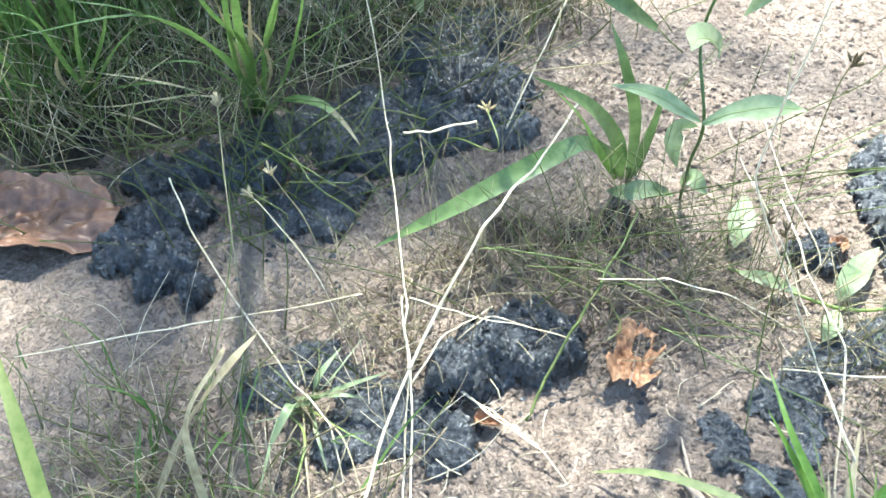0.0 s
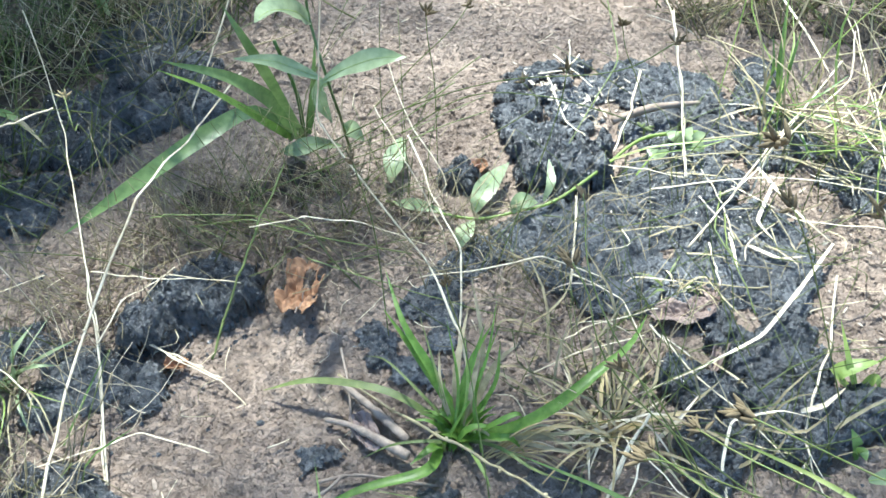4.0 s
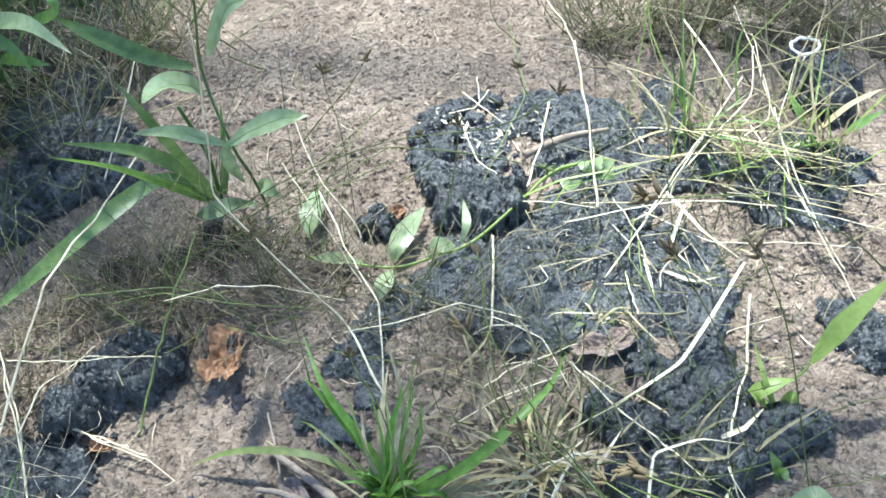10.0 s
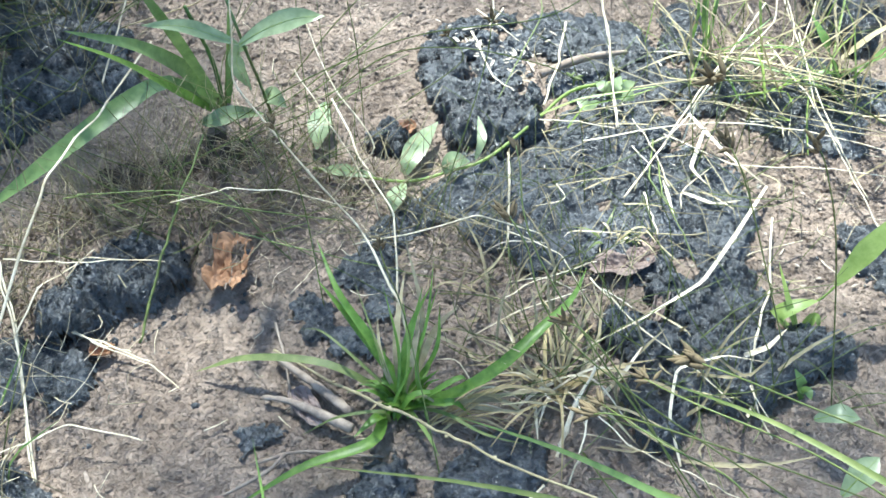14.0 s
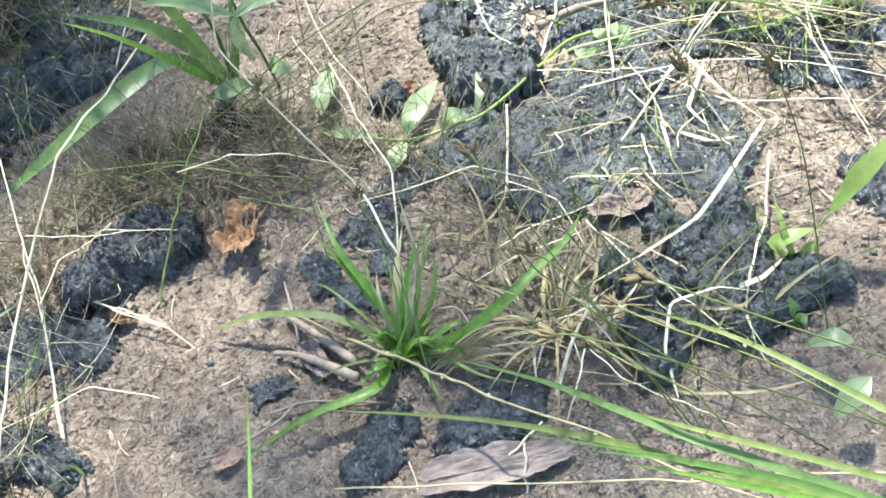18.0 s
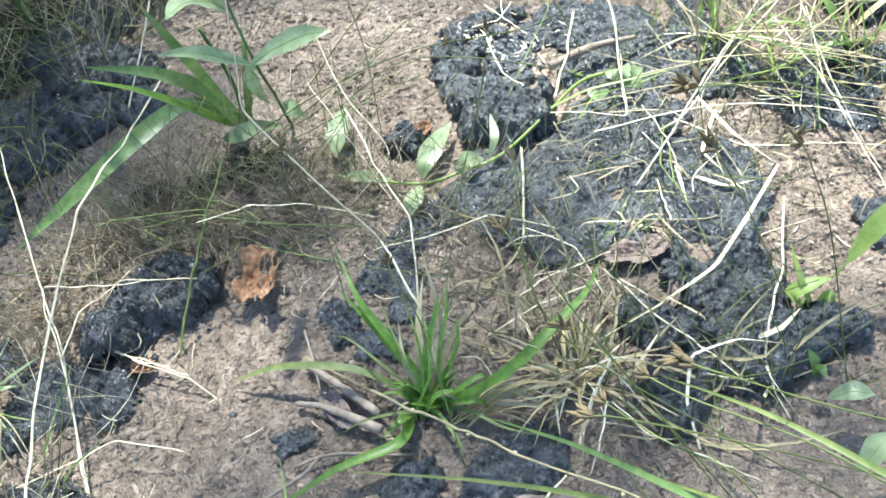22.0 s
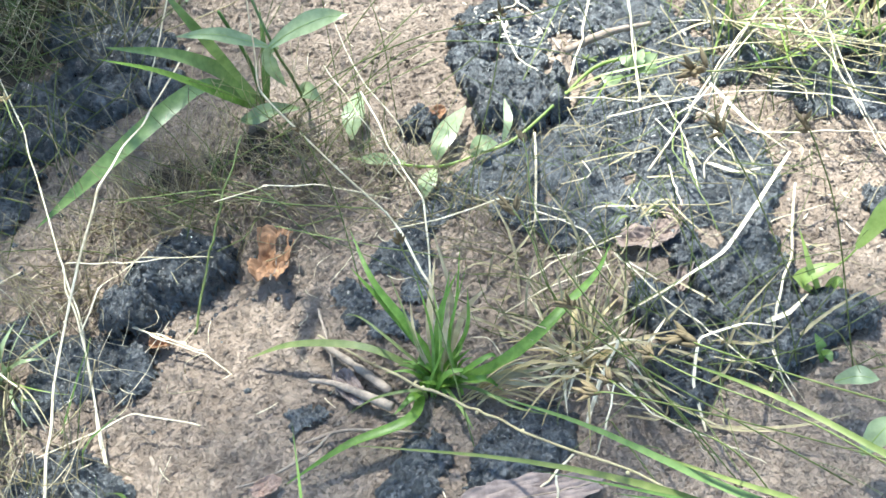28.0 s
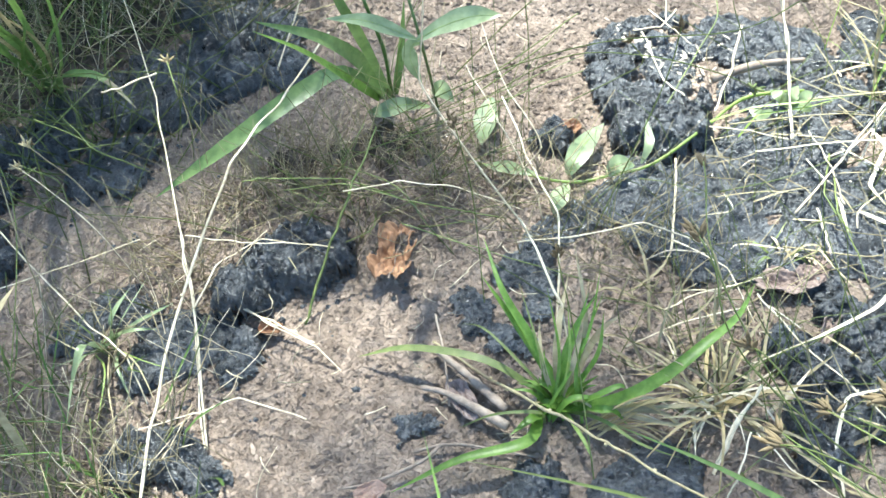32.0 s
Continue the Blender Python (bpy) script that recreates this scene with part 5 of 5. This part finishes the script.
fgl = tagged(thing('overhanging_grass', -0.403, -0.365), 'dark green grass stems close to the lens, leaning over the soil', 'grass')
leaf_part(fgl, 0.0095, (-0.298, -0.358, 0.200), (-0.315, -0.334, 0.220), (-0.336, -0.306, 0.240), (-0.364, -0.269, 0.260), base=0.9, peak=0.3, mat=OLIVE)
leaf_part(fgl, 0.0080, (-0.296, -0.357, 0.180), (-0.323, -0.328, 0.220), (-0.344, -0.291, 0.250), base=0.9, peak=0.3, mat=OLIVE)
sheath = tagged(thing('dry_sheath', -0.336, -0.270), 'bleached dry grass sheath standing over the soil', 'straw')
leaf_part(sheath, 0.013, (-0.327, -0.253, 0.040), (-0.293, -0.234, 0.110), (-0.250, -0.231, 0.180), (-0.229, -0.209, 0.200), base=0.8, peak=0.3, mat=DRY, name='blade')
leaf_part(sheath, 0.007, (-0.279, -0.267, 0.030), (-0.288, -0.240, 0.120), (-0.257, -0.223, 0.180), (-0.255, -0.215, 0.185), base=0.9, peak=0.4, mat=DRY, name='blade')

# ---- sedges with seed heads ----
sedge(0.011, (-0.315, -0.285, 0.000), (-0.322, -0.076, 0.100), (-0.335, -0.018, 0.160), (-0.346, 0.024, 0.200), head=DRY)
sedge(0.009, (-0.205, 0.123, 0.020), (-0.148, -0.006, 0.200), (-0.087, -0.132, 0.300), (-0.096, -0.108, 0.313), head=TAN)
straw(0.00086, 0.00086, (-0.145, -0.122, 0.300), (-0.123, -0.129, 0.310), (-0.100, -0.122, 0.313), label='short white stalk beside a seed head')
sedge(0.008, (-0.428, 0.028, 0.000), (-0.283, -0.035, 0.120), (-0.307, -0.034, 0.154), head=DRY)
sedge(0.008, (-0.340, 0.005, 0.000), (-0.312, -0.016, 0.100), (-0.309, 0.000, 0.150), head=SEED)
sedge(0.02, (0.654, -0.347, 0.000), (0.555, -0.233, 0.200), (0.445, -0.244, 0.320), (0.362, -0.255, 0.354))
sedge(0.016, (0.474, -0.368, 0.000), (0.287, -0.319, 0.200), (0.256, -0.281, 0.270), (0.247, -0.264, 0.280))
sedge(0.014, (0.393, -0.357, 0.000), (0.277, -0.256, 0.200), (0.267, -0.193, 0.250), (0.268, -0.179, 0.250))
sedge(0.02, (0.642, -0.368, 0.000), (0.438, -0.395, 0.200), (0.351, -0.391, 0.270), (0.328, -0.376, 0.271))
sedge(0.016, (0.554, -0.378, 0.000), (0.397, -0.385, 0.150), (0.294, -0.394, 0.250), (0.271, -0.388, 0.250))
sedge(0.012, (0.103, -0.116, 0.020), (0.102, -0.081, 0.120), (0.099, -0.094, 0.200), (0.096, -0.092, 0.220), head=SEED)
sedge(0.012, (0.188, -0.293, 0.020), (0.178, -0.221, 0.120), (0.170, -0.229, 0.200), (0.168, -0.227, 0.220), head=SEED)
sedge(0.016, (0.379, -0.333, 0.000), (0.311, -0.327, 0.180), (0.285, -0.323, 0.230), (0.272, -0.319, 0.240), head=SEED)
sedge(0.016, (0.509, -0.278, 0.000), (0.465, -0.268, 0.200), (0.439, -0.268, 0.280), (0.431, -0.258, 0.300))
sedge(0.016, (0.492, -0.222, 0.000), (0.422, -0.241, 0.200), (0.391, -0.259, 0.280), (0.381, -0.249, 0.300))
sedge(0.012, (0.004, 0.144, 0.020), (0.116, 0.045, 0.150), (0.211, -0.047, 0.250), (0.301, -0.084, 0.280), (0.348, -0.079, 0.300), head=SEED)
sedge(0.012, (-0.060, 0.048, 0.040), (0.006, 0.013, 0.100), (0.071, -0.054, 0.180), (0.090, -0.064, 0.200), head=SEED)
sedge(0.012, (0.208, -0.038, 0.020), (0.248, -0.041, 0.150), (0.265, -0.047, 0.220), (0.271, -0.046, 0.260), head=SEED)
sedge(0.014, (0.112, 0.170, 0.020), (0.186, 0.062, 0.150), (0.245, -0.029, 0.220), (0.309, -0.036, 0.200), (0.348, -0.001, 0.150), head=OLIVE)
sedge(0.012, (0.199, 0.171, 0.000), (0.242, 0.088, 0.100), (0.252, 0.011, 0.180), (0.237, -0.009, 0.220))
sedge(0.014, (0.068, 0.231, 0.000), (0.129, 0.180, 0.100), (0.177, 0.145, 0.170), (0.199, 0.145, 0.200), head=SEED)
sedge(0.016, (0.393, 0.154, -0.000), (0.366, 0.130, 0.100), (0.346, 0.105, 0.160), (0.338, 0.093, 0.200), head=SEED)
sedge(0.016, (0.151, 0.132, 0.000), (0.156, 0.148, 0.100), (0.155, 0.124, 0.180), (0.157, 0.106, 0.220), head=SEED)
sedge(0.014, (0.444, -0.451, 0.200), (0.392, -0.413, 0.220), (0.339, -0.374, 0.220), (0.318, -0.340, 0.200), head=SEED)
sedge(0.014, (0.398, -0.442, 0.100), (0.354, -0.419, 0.200), (0.316, -0.397, 0.220), (0.289, -0.353, 0.200))
sedge(0.012, (0.074, -0.057, 0.020), (0.057, -0.071, 0.080), (0.029, -0.039, 0.100), (-0.033, 0.014, 0.080), head=SEED)
straw(0.0007, 0.00055, (0.010, 0.112, 0.020), (0.068, 0.089, 0.060), (0.135, 0.081, 0.090), (0.208, 0.101, 0.100), mat=OLIVE, label='thin olive stem arching low over the soil')
straw(0.0007, 0.00055, (-0.006, 0.134, 0.000), (0.043, 0.093, 0.060), (0.124, 0.079, 0.100), (0.207, 0.100, 0.120), mat=OLIVE, label='thin olive stem arching low over the soil')
straw(0.0007, 0.00055, (0.004, 0.152, 0.000), (0.045, 0.119, 0.040), (0.112, 0.100, 0.090), (0.178, 0.127, 0.120), mat=OLIVE, label='thin olive stem arching low over the soil')
straw(0.0007, 0.00055, (0.010, 0.145, 0.000), (0.059, 0.122, 0.050), (0.135, 0.122, 0.100), (0.206, 0.140, 0.140), mat=OLIVE, label='thin olive stem arching low over the soil')
straw(0.0012, 0.00086, (-0.069, -0.116, 0.000), (-0.057, -0.086, 0.020), (-0.038, -0.055, 0.050), (-0.019, -0.026, 0.080), (0.006, 0.042, 0.100), mat=OLIVE, label='green upright stem rising from the dung clump')
straw(0.00086, 0.00062, (0.035, 0.010, 0.020), (-0.027, 0.002, 0.070), (-0.099, -0.008, 0.090), (-0.122, -0.011, 0.090), mat=OLIVE, label='thin olive stem arching low over the soil')
straw(0.00086, 0.00062, (0.125, -0.015, 0.020), (0.044, -0.033, 0.070), (-0.022, -0.023, 0.090), (-0.083, -0.016, 0.080), mat=OLIVE, label='thin olive stem arching low over the soil')
straw(0.00078, 0.00062, (-0.255, 0.073, 0.030), (-0.289, 0.057, 0.080), (-0.331, 0.094, 0.100), mat=OLIVE, label='thin olive stem leaning over a dark clump')
straw(0.00078, 0.00062, (-0.039, -0.057, 0.040), (-0.105, -0.059, 0.060), (-0.138, -0.070, 0.030), (-0.110, -0.059, 0.060), label='thin looped pale stalk on a dung clump')
straw(0.00078, 0.00055, (0.031, -0.058, 0.070), (0.090, -0.080, 0.060), (0.159, -0.103, 0.050), (0.203, -0.099, 0.020), mat=OLIVE, label='thin olive stem arching low over the soil')
straw(0.00086, 0.00062, (0.104, 0.027, -0.000), (0.163, 0.039, 0.060), (0.127, 0.098, 0.100), (0.108, 0.170, 0.120), label='thin tall bleached stalk standing on bare soil')
straw(0.00086, 0.00062, (0.161, -0.015, 0.000), (0.156, 0.006, 0.030), (0.122, 0.061, 0.080), (0.092, 0.124, 0.100))
sedge(0.013, (-0.300, -0.130, 0.020), (-0.305, -0.093, 0.120), (-0.335, -0.010, 0.180), (-0.345, 0.020, 0.201), mat=DRY, head=DRY, label='pale dry sedge stalk with a bleached seed head')
sedge(0.011, (-0.225, -0.080, 0.010), (-0.248, -0.068, 0.095), (-0.285, -0.052, 0.145), (-0.302, -0.046, 0.162), mat=STRAW, head=DRY, label='pale dry sedge stalk with a bleached seed head')
sedge(0.012, (-0.255, -0.020, 0.010), (-0.262, -0.035, 0.120), (-0.272, -0.046, 0.170), (-0.278, -0.050, 0.193), mat=DRY, head=DRY, label='dry tan sedge stalk with a seed head')
white_ring(0.688, 0.230, 0.060)

# ---- fine grass, litter and crumbs ----


def scatter(name, count, spots, length, r, mat, label, lean=1.0, lift=0.0, seed=1, flat=False, category="grass", bend=0.3, single=False):
    """Many thin stems about some spots (x, y, radius): one mesh of uncountable grass."""
    rng = random.Random(seed)
    pieces = []
    for _ in range(count):
        x, y, s = rng.choice(spots)
        x, y = x + rng.gauss(0, s * 0.55), y + rng.gauss(0, s * 0.55)
        a, n = rng.uniform(0, 2 * math.pi), length * rng.uniform(0.4, 1.15)
        out = n * lean * rng.uniform(0.4, 1.0)
        up = math.sqrt(max(0.0, n * n - out * out)) if lean < 1 else lift * rng.random()
        z = gz(x, y) + (0.001 if lean < 1 else 0.002 + lift * rng.random())
        e = Vector((x + out * math.cos(a), y + out * math.sin(a), z + up))
        if lean >= 1:
            e.z = gz(e.x, e.y) + 0.002 + lift * rng.random()
        m = Vector((x, y, z)).lerp(e, 0.5) + Vector((rng.gauss(0, n * bend * 0.3), rng.gauss(0, n * bend * 0.3), n * bend * 0.3 * (rng.random() if lean < 1 else lift * 5)))
        q = r * rng.uniform(0.6, 1.3)
        pieces.append(blade_data([(x, y, z), m, e], q * 4, 6, 0.4, 0.8, 0.3) if flat else tube_data([(x, y, z), m, e], q, q * 0.5, 3, 6))
    if single:
        for v, f in pieces:
            o = Vector(v[0])
            ob = mesh_object(name, [p - o for p in v], f, mat)
            ob.location = o
            tagged(ob, label, category, "bent grass blades")
    else:
        POOL.setdefault(name, (mat, label, category, []))[3].extend(pieces)


POOL = {}


def crumbs(name, count, spots, size, mat, label, category, seed, flatness=0.7, raised=0.0, stretch=1.0):
    """Small angular lumps pressed into the ground."""
    rng = random.Random(seed)
    pieces = []
    for _ in range(count):
        x, y, s = rng.choice(spots)
        x, y = x + rng.gauss(0, s * 0.6), y + rng.gauss(0, s * 0.6)
        k = size * rng.uniform(0.35, 1.0) ** 1.5
        z = gz(x, y) + raised * rng.random() + k * 0.15
        b = [Vector((math.cos(i * 1.05 + rng.random()), math.sin(i * 1.05 + rng.random()), 0)) * k * rng.uniform(0.6, 1.2) for i in range(6)]
        top = [p * 0.6 + Vector((0, 0, k * flatness * rng.uniform(0.5, 1.0))) for p in b]
        if stretch > 1:
            d, w = Vector((math.cos(k * 9e4), math.sin(k * 9e4), 0)), rng.uniform(1, stretch)
            b = [p * 0.6 + d * p.dot(d) * (w - 0.6) for p in b]
            top = [p * 0.6 + d * p.dot(d) * (w - 0.6) for p in top]
            top = [Vector((p.x, p.y, p.z * 0.6)) for p in top]
        verts = [Vector((x, y, z - k * 0.3)) + p for p in b] + [Vector((x, y, z - k * 0.3)) + p for p in top]
        faces = [(i, (i + 1) % 6, 6 + (i + 1) % 6, 6 + i) for i in range(6)] + [(6, 7, 8, 9, 10, 11)]
        pieces.append((verts, faces))
    v, f = merge(pieces)
    tagged(mesh_object(name, v, f, mat, smooth=False), label, category, kind="stuff")


SOIL_SPOTS = [(0.10, -0.12, 0.16), (0.05, 0.02, 0.12), (0.10, 0.32, 0.12), (0.2, 0.5, 0.15), (-0.2, -0.08, 0.14), (0.6, -0.05, 0.1), (0.25, -0.3, 0.15), (0.65, -0.25, 0.12), (-0.3, -0.2, 0.14)]
BACK_LEFT = [(-0.50, 0.36, 0.16), (-0.32, 0.42, 0.16), (-0.15, 0.52, 0.14), (-0.62, 0.22, 0.14), (-0.72, 0.4, 0.2)]
TUFT_SIDE = [(0.30, -0.20, 0.05), (0.36, -0.22, 0.06), (0.26, -0.16, 0.05), (0.42, -0.25, 0.06)]
LOW_LEFT = [(-0.30, -0.24, 0.09), (-0.22, -0.30, 0.08), (-0.38, -0.2, 0.1)]
PLANT_FOOT = [(0.03, 0.05, 0.07), (0.0, 0.10, 0.07), (0.08, 0.07, 0.06), (-0.06, 0.03, 0.07)]
LUMP_SIDE = [(-0.17, 0.02, 0.06), (-0.20, -0.06, 0.06), (-0.12, 0.05, 0.06)]
YELLOW = [(0.53, 0.15, 0.05), (0.59, 0.15, 0.06), (0.66, 0.10, 0.07), (0.62, 0.09, 0.06)]
BACK_RIGHT = [(0.50, 0.38, 0.06), (0.60, 0.37, 0.06), (0.72, 0.34, 0.06), (0.85, 0.28, 0.08), (0.50, 0.46, 0.07), (0.66, 0.46, 0.09), (0.84, 0.40, 0.1)]
MIDDLE = [(0.42, 0.08, 0.12), (0.36, -0.02, 0.1), (0.5, 0.0, 0.1), (0.55, 0.12, 0.12), (0.45, -0.15, 0.12), (0.32, -0.12, 0.08)]
# Back stand, largely out of view, made tall and dense to shade the left.
scatter("tall_grass", 1000, [(-0.62, 0.66, 0.13), (-0.42, 0.70, 0.12), (-0.85, 0.55, 0.16), (-0.25, 0.80, 0.11), (-0.55, 0.85, 0.15)], 0.70, 0.0013, GREEN, "dense tall green grass behind and beside the clearing, partly added for shade", 0.32, seed=3, flat=True)
scatter("tall_grass", 380, [(-0.72, 0.30, 0.09), (-0.80, 0.12, 0.09), (-0.66, 0.42, 0.09)], 0.42, 0.0012, GREEN, "", 0.45, seed=23, flat=True)
scatter("tall_grass", 50, LOW_LEFT, 0.11, 0.0008, GREEN, "", 0.75, seed=9, flat=True)
scatter("olive_stems", 480, BACK_LEFT + [(-0.34, 0.12, 0.1)], 0.20, 0.0009, OLIVE, "fine olive sedge stems rising all over the clearing", 0.85, seed=4, bend=0.9)
scatter("olive_stems", 50, PLANT_FOOT, 0.19, 0.0007, OLIVE, "", 0.94, seed=7)
scatter("olive_stems", 60, LOW_LEFT, 0.12, 0.0008, OLIVE, "", 0.75, seed=39)
scatter("olive_stems", 170, BACK_RIGHT, 0.15, 0.0007, OLIVE, "", 0.85, seed=11)
scatter("olive_stems", 110, MIDDLE + [(0.25, -0.08, 0.08)], 0.13, 0.0006, OLIVE, "", 0.95, 0.03, seed=14)
scatter("olive_stems", 70, TUFT_SIDE + [(0.5, -0.26, 0.08)], 0.17, 0.0006, OLIVE, "", 0.93, seed=32)
scatter("dry_grass", 520, BACK_LEFT, 0.16, 0.0009, DRY, "tangled dry tan grass stems and scraps", 0.88, seed=5, bend=0.9)
scatter("dry_grass", 170, PLANT_FOOT + LUMP_SIDE, 0.14, 0.0006, DRY, "", 0.93, seed=6)
scatter("dry_grass", 220, LOW_LEFT, 0.11, 0.0008, DRY, "", 0.8, seed=8)
scatter("dry_grass", 330, BACK_RIGHT, 0.15, 0.0008, DRY, "", 0.9, seed=10)
scatter("dry_grass", 70, YELLOW, 0.20, 0.0006, DRY, "", 0.99, seed=28, flat=True)
scatter("dry_grass", 170, LUMP_SIDE + [(-0.30, -0.1, 0.08)], 0.09, 0.0006, DRY, "", 0.93, seed=29)
scatter("dry_grass", 110, MIDDLE, 0.10, 0.0006, DRY, "", 1.0, 0.02, seed=13)
scatter("dry_grass", 70, TUFT_SIDE, 0.10, 0.0007, DRY, "", 0.95, seed=31, flat=True)
scatter("dry_grass", 240, [(-0.10, 0.10, 0.07), (0.12, 0.03, 0.06), (0.2, -0.02, 0.06), (0.25, -0.06, 0.05), (-0.02, 0.02, 0.07)], 0.12, 0.0006, DRY, "", 0.97, seed=33)
scatter("pale_straws", 320, BACK_LEFT, 0.18, 0.0006, STRAW, "thin bleached straws scattered over the clearing", 0.8, seed=35)
scatter("pale_straws", 110, LOW_LEFT + [(-0.16, -0.14, 0.07)], 0.10, 0.0006, STRAW, "", 0.9, seed=36)
scatter("pale_straws", 200, SOIL_SPOTS, 0.035, 0.0006, STRAW, "", 1.0, 0.004, seed=16)
scatter("rootlets", 260, PLANT_FOOT + LUMP_SIDE + [(-0.08, 0.09, 0.07)], 0.06, 0.0006, TWIG, "fine brown rootlets lying on the soil", 0.95, seed=45, category="roots")
scatter("rootlets", 420, SOIL_SPOTS, 0.04, 0.0004, TWIG, "fine brown rootlets lying on the soil", 1.0, 0.003, seed=15, category="roots")
scatter("bent_stalk", 30, YELLOW, 0.20, 0.0006, YOUNG, "long yellow-green grass stalk bent over the ground", 0.992, seed=27, flat=True, single=True)
for name, (mat, label, category, pieces) in POOL.items():
    v, f = merge(pieces)
    tagged(mesh_object(name, v, f, mat), label, category, kind="stuff")
rng = random.Random(12)
for _ in range(56):
    x, y, s = rng.choice(MIDDLE)
    x, y, a, n = x + rng.gauss(0, s * 0.6), y + rng.gauss(0, s * 0.6), rng.uniform(0, 6.3), rng.uniform(0.02, 0.085)
    z0, z1 = (rng.uniform(0.006, 0.020) for _ in range(2))
    ends = [(x, y, gz(x, y) + z0), (x + n * 0.5 * math.cos(a) + rng.gauss(0, 0.009), y + rng.gauss(0, 0.009) + n * 0.5 * math.sin(a), gz(x, y) + (z0 + z1) / 2 + 0.003), (x + n * math.cos(a), y + n * math.sin(a), gz(x, y) + z1)]
    if rng.random() < 0.5:
        v, f = blade_data(ends, rng.uniform(0.0010, 0.0021), 8, 0.4, 0.7, 0.3, wave=0.08)
    else:
        r = rng.uniform(0.0004, 0.0009)
        v, f = tube_data(ends, r, r * 0.7, 5, 8)
    bit = mesh_object("straw_bit", [Vector(p) - Vector(ends[0]) for p in v], f, rng.choice((STRAW, DRY, DRY, CHIP)))
    bit.location = ends[0]
    tagged(bit, "short bleached straw bit on a dark clump", "straw", "straw bits over the dark clumps")
crumbs("leaf_bits", 170, [(0.12, 0.32, 0.10), (0.20, 0.42, 0.10), (0.04, 0.28, 0.08), (0.30, 0.40, 0.08), (-0.10, -0.20, 0.08)], 0.0045, TWIG, "small brown plant scraps strewn on the soil", "scraps", 22, 0.25, 0.0, 3.5)
crumbs("soil_crumbs", 3000, SOIL_SPOTS + [(0.1, 0.4, 0.2), (0.05, -0.1, 0.2)], 0.0050, SOIL, "small tan soil crumbs", "soil", 17)
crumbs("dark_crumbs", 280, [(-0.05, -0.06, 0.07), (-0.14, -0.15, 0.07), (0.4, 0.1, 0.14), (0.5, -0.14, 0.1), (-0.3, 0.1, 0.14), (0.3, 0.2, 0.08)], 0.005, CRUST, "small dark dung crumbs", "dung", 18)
crumbs("pale_chips", 230, [(0.33, 0.22, 0.05), (0.42, 0.06, 0.12), (0.3, 0.24, 0.04), (0.55, 0.0, 0.08), (0.45, 0.15, 0.1), (0.5, -0.13, 0.08)], 0.0027, CHIP, "small pale chips on dark clumps", "chips", 19, 0.3, 0.012, 3.0)
crumbs("pale_chips", 130, [(0.310, 0.215, 0.045), (0.265, 0.27, 0.03), (0.345, 0.240, 0.04), (0.29, 0.245, 0.03)], 0.0040, CHIP, "pale husk chips piled in the hollow of a dark clump", "chips", 20, 0.3, 0.012, 4.0)


# ---- unseen tree added beyond the clearing to shade it ----


def added_shade_tree():
    """Small added tree, unseen: its crown stands between sun and part of the ground."""
    t = thing("tree", -1.25, 2.0)
    rng = random.Random(41)
    z = t.location.z
    fork = Vector((-1.1, 1.85, 1.7))
    stem_part(t, 0.05, 0.032, (-1.25, 2.0, z - 0.02), (-1.22, 1.97, 0.8), fork, mat=TWIG, name="trunk")
    leaves = []
    for cx, cy, cz, s, count in CROWN:
        tip = Vector((cx, cy, cz))
        stem_part(t, 0.02, 0.005, fork, fork.lerp(tip, 0.5) + Vector((0, 0, 0.12)), tip, mat=TWIG, name="limb")
        for _ in range(count):
            p = tip + Vector((rng.gauss(0, s), rng.gauss(0, s), rng.gauss(0, s * 0.5)))
            a, n = rng.uniform(0, 6.3), rng.uniform(0.04, 0.08)
            d = Vector((math.cos(a), math.sin(a), rng.uniform(-0.5, 0.2))) * n
            leaves.append(blade_data([p, p + d * 0.5 + Vector((0, 0, 0.004)), p + d], n * 0.55, 4, 0.2, 0.2, 0.5))
    v, f = merge(leaves)
    tagged(mesh_object("crown", local(v, t), f, LEAF, t), kind="stuff")
    tagged(t, "unseen small leafy tree with a spreading crown, added beyond the clearing for shade", "tree")


# Leaf clusters set by where the ground below has to be darker.
CROWN = [(-0.60, 1.72, 2.3, 0.13, 100), (-0.38, 1.66, 2.3, 0.12, 60), (-0.75, 1.5, 2.25, 0.12, 130), (-0.15, 1.60, 2.3, 0.09, 40), (-0.05, 1.40, 2.3, 0.07, 36),
         (-0.47, 1.14, 2.3, 0.10, 80), (-0.52, 1.42, 2.3, 0.11, 125), (-0.20, 1.42, 2.3, 0.08, 38), (0.10, 1.08, 2.3, 0.09, 55), (-0.03, 1.0, 2.3, 0.08, 40), (0.18, 1.12, 2.3, 0.10, 30), (0.66, 1.62, 2.3, 0.08, 34), (0.84, 1.52, 2.3, 0.09, 34), (0.35, 1.0, 2.3, 0.09, 60), (0.6, 1.0, 2.3, 0.09, 30), (-0.43, 1.06, 2.3, 0.08, 50)]
added_shade_tree()
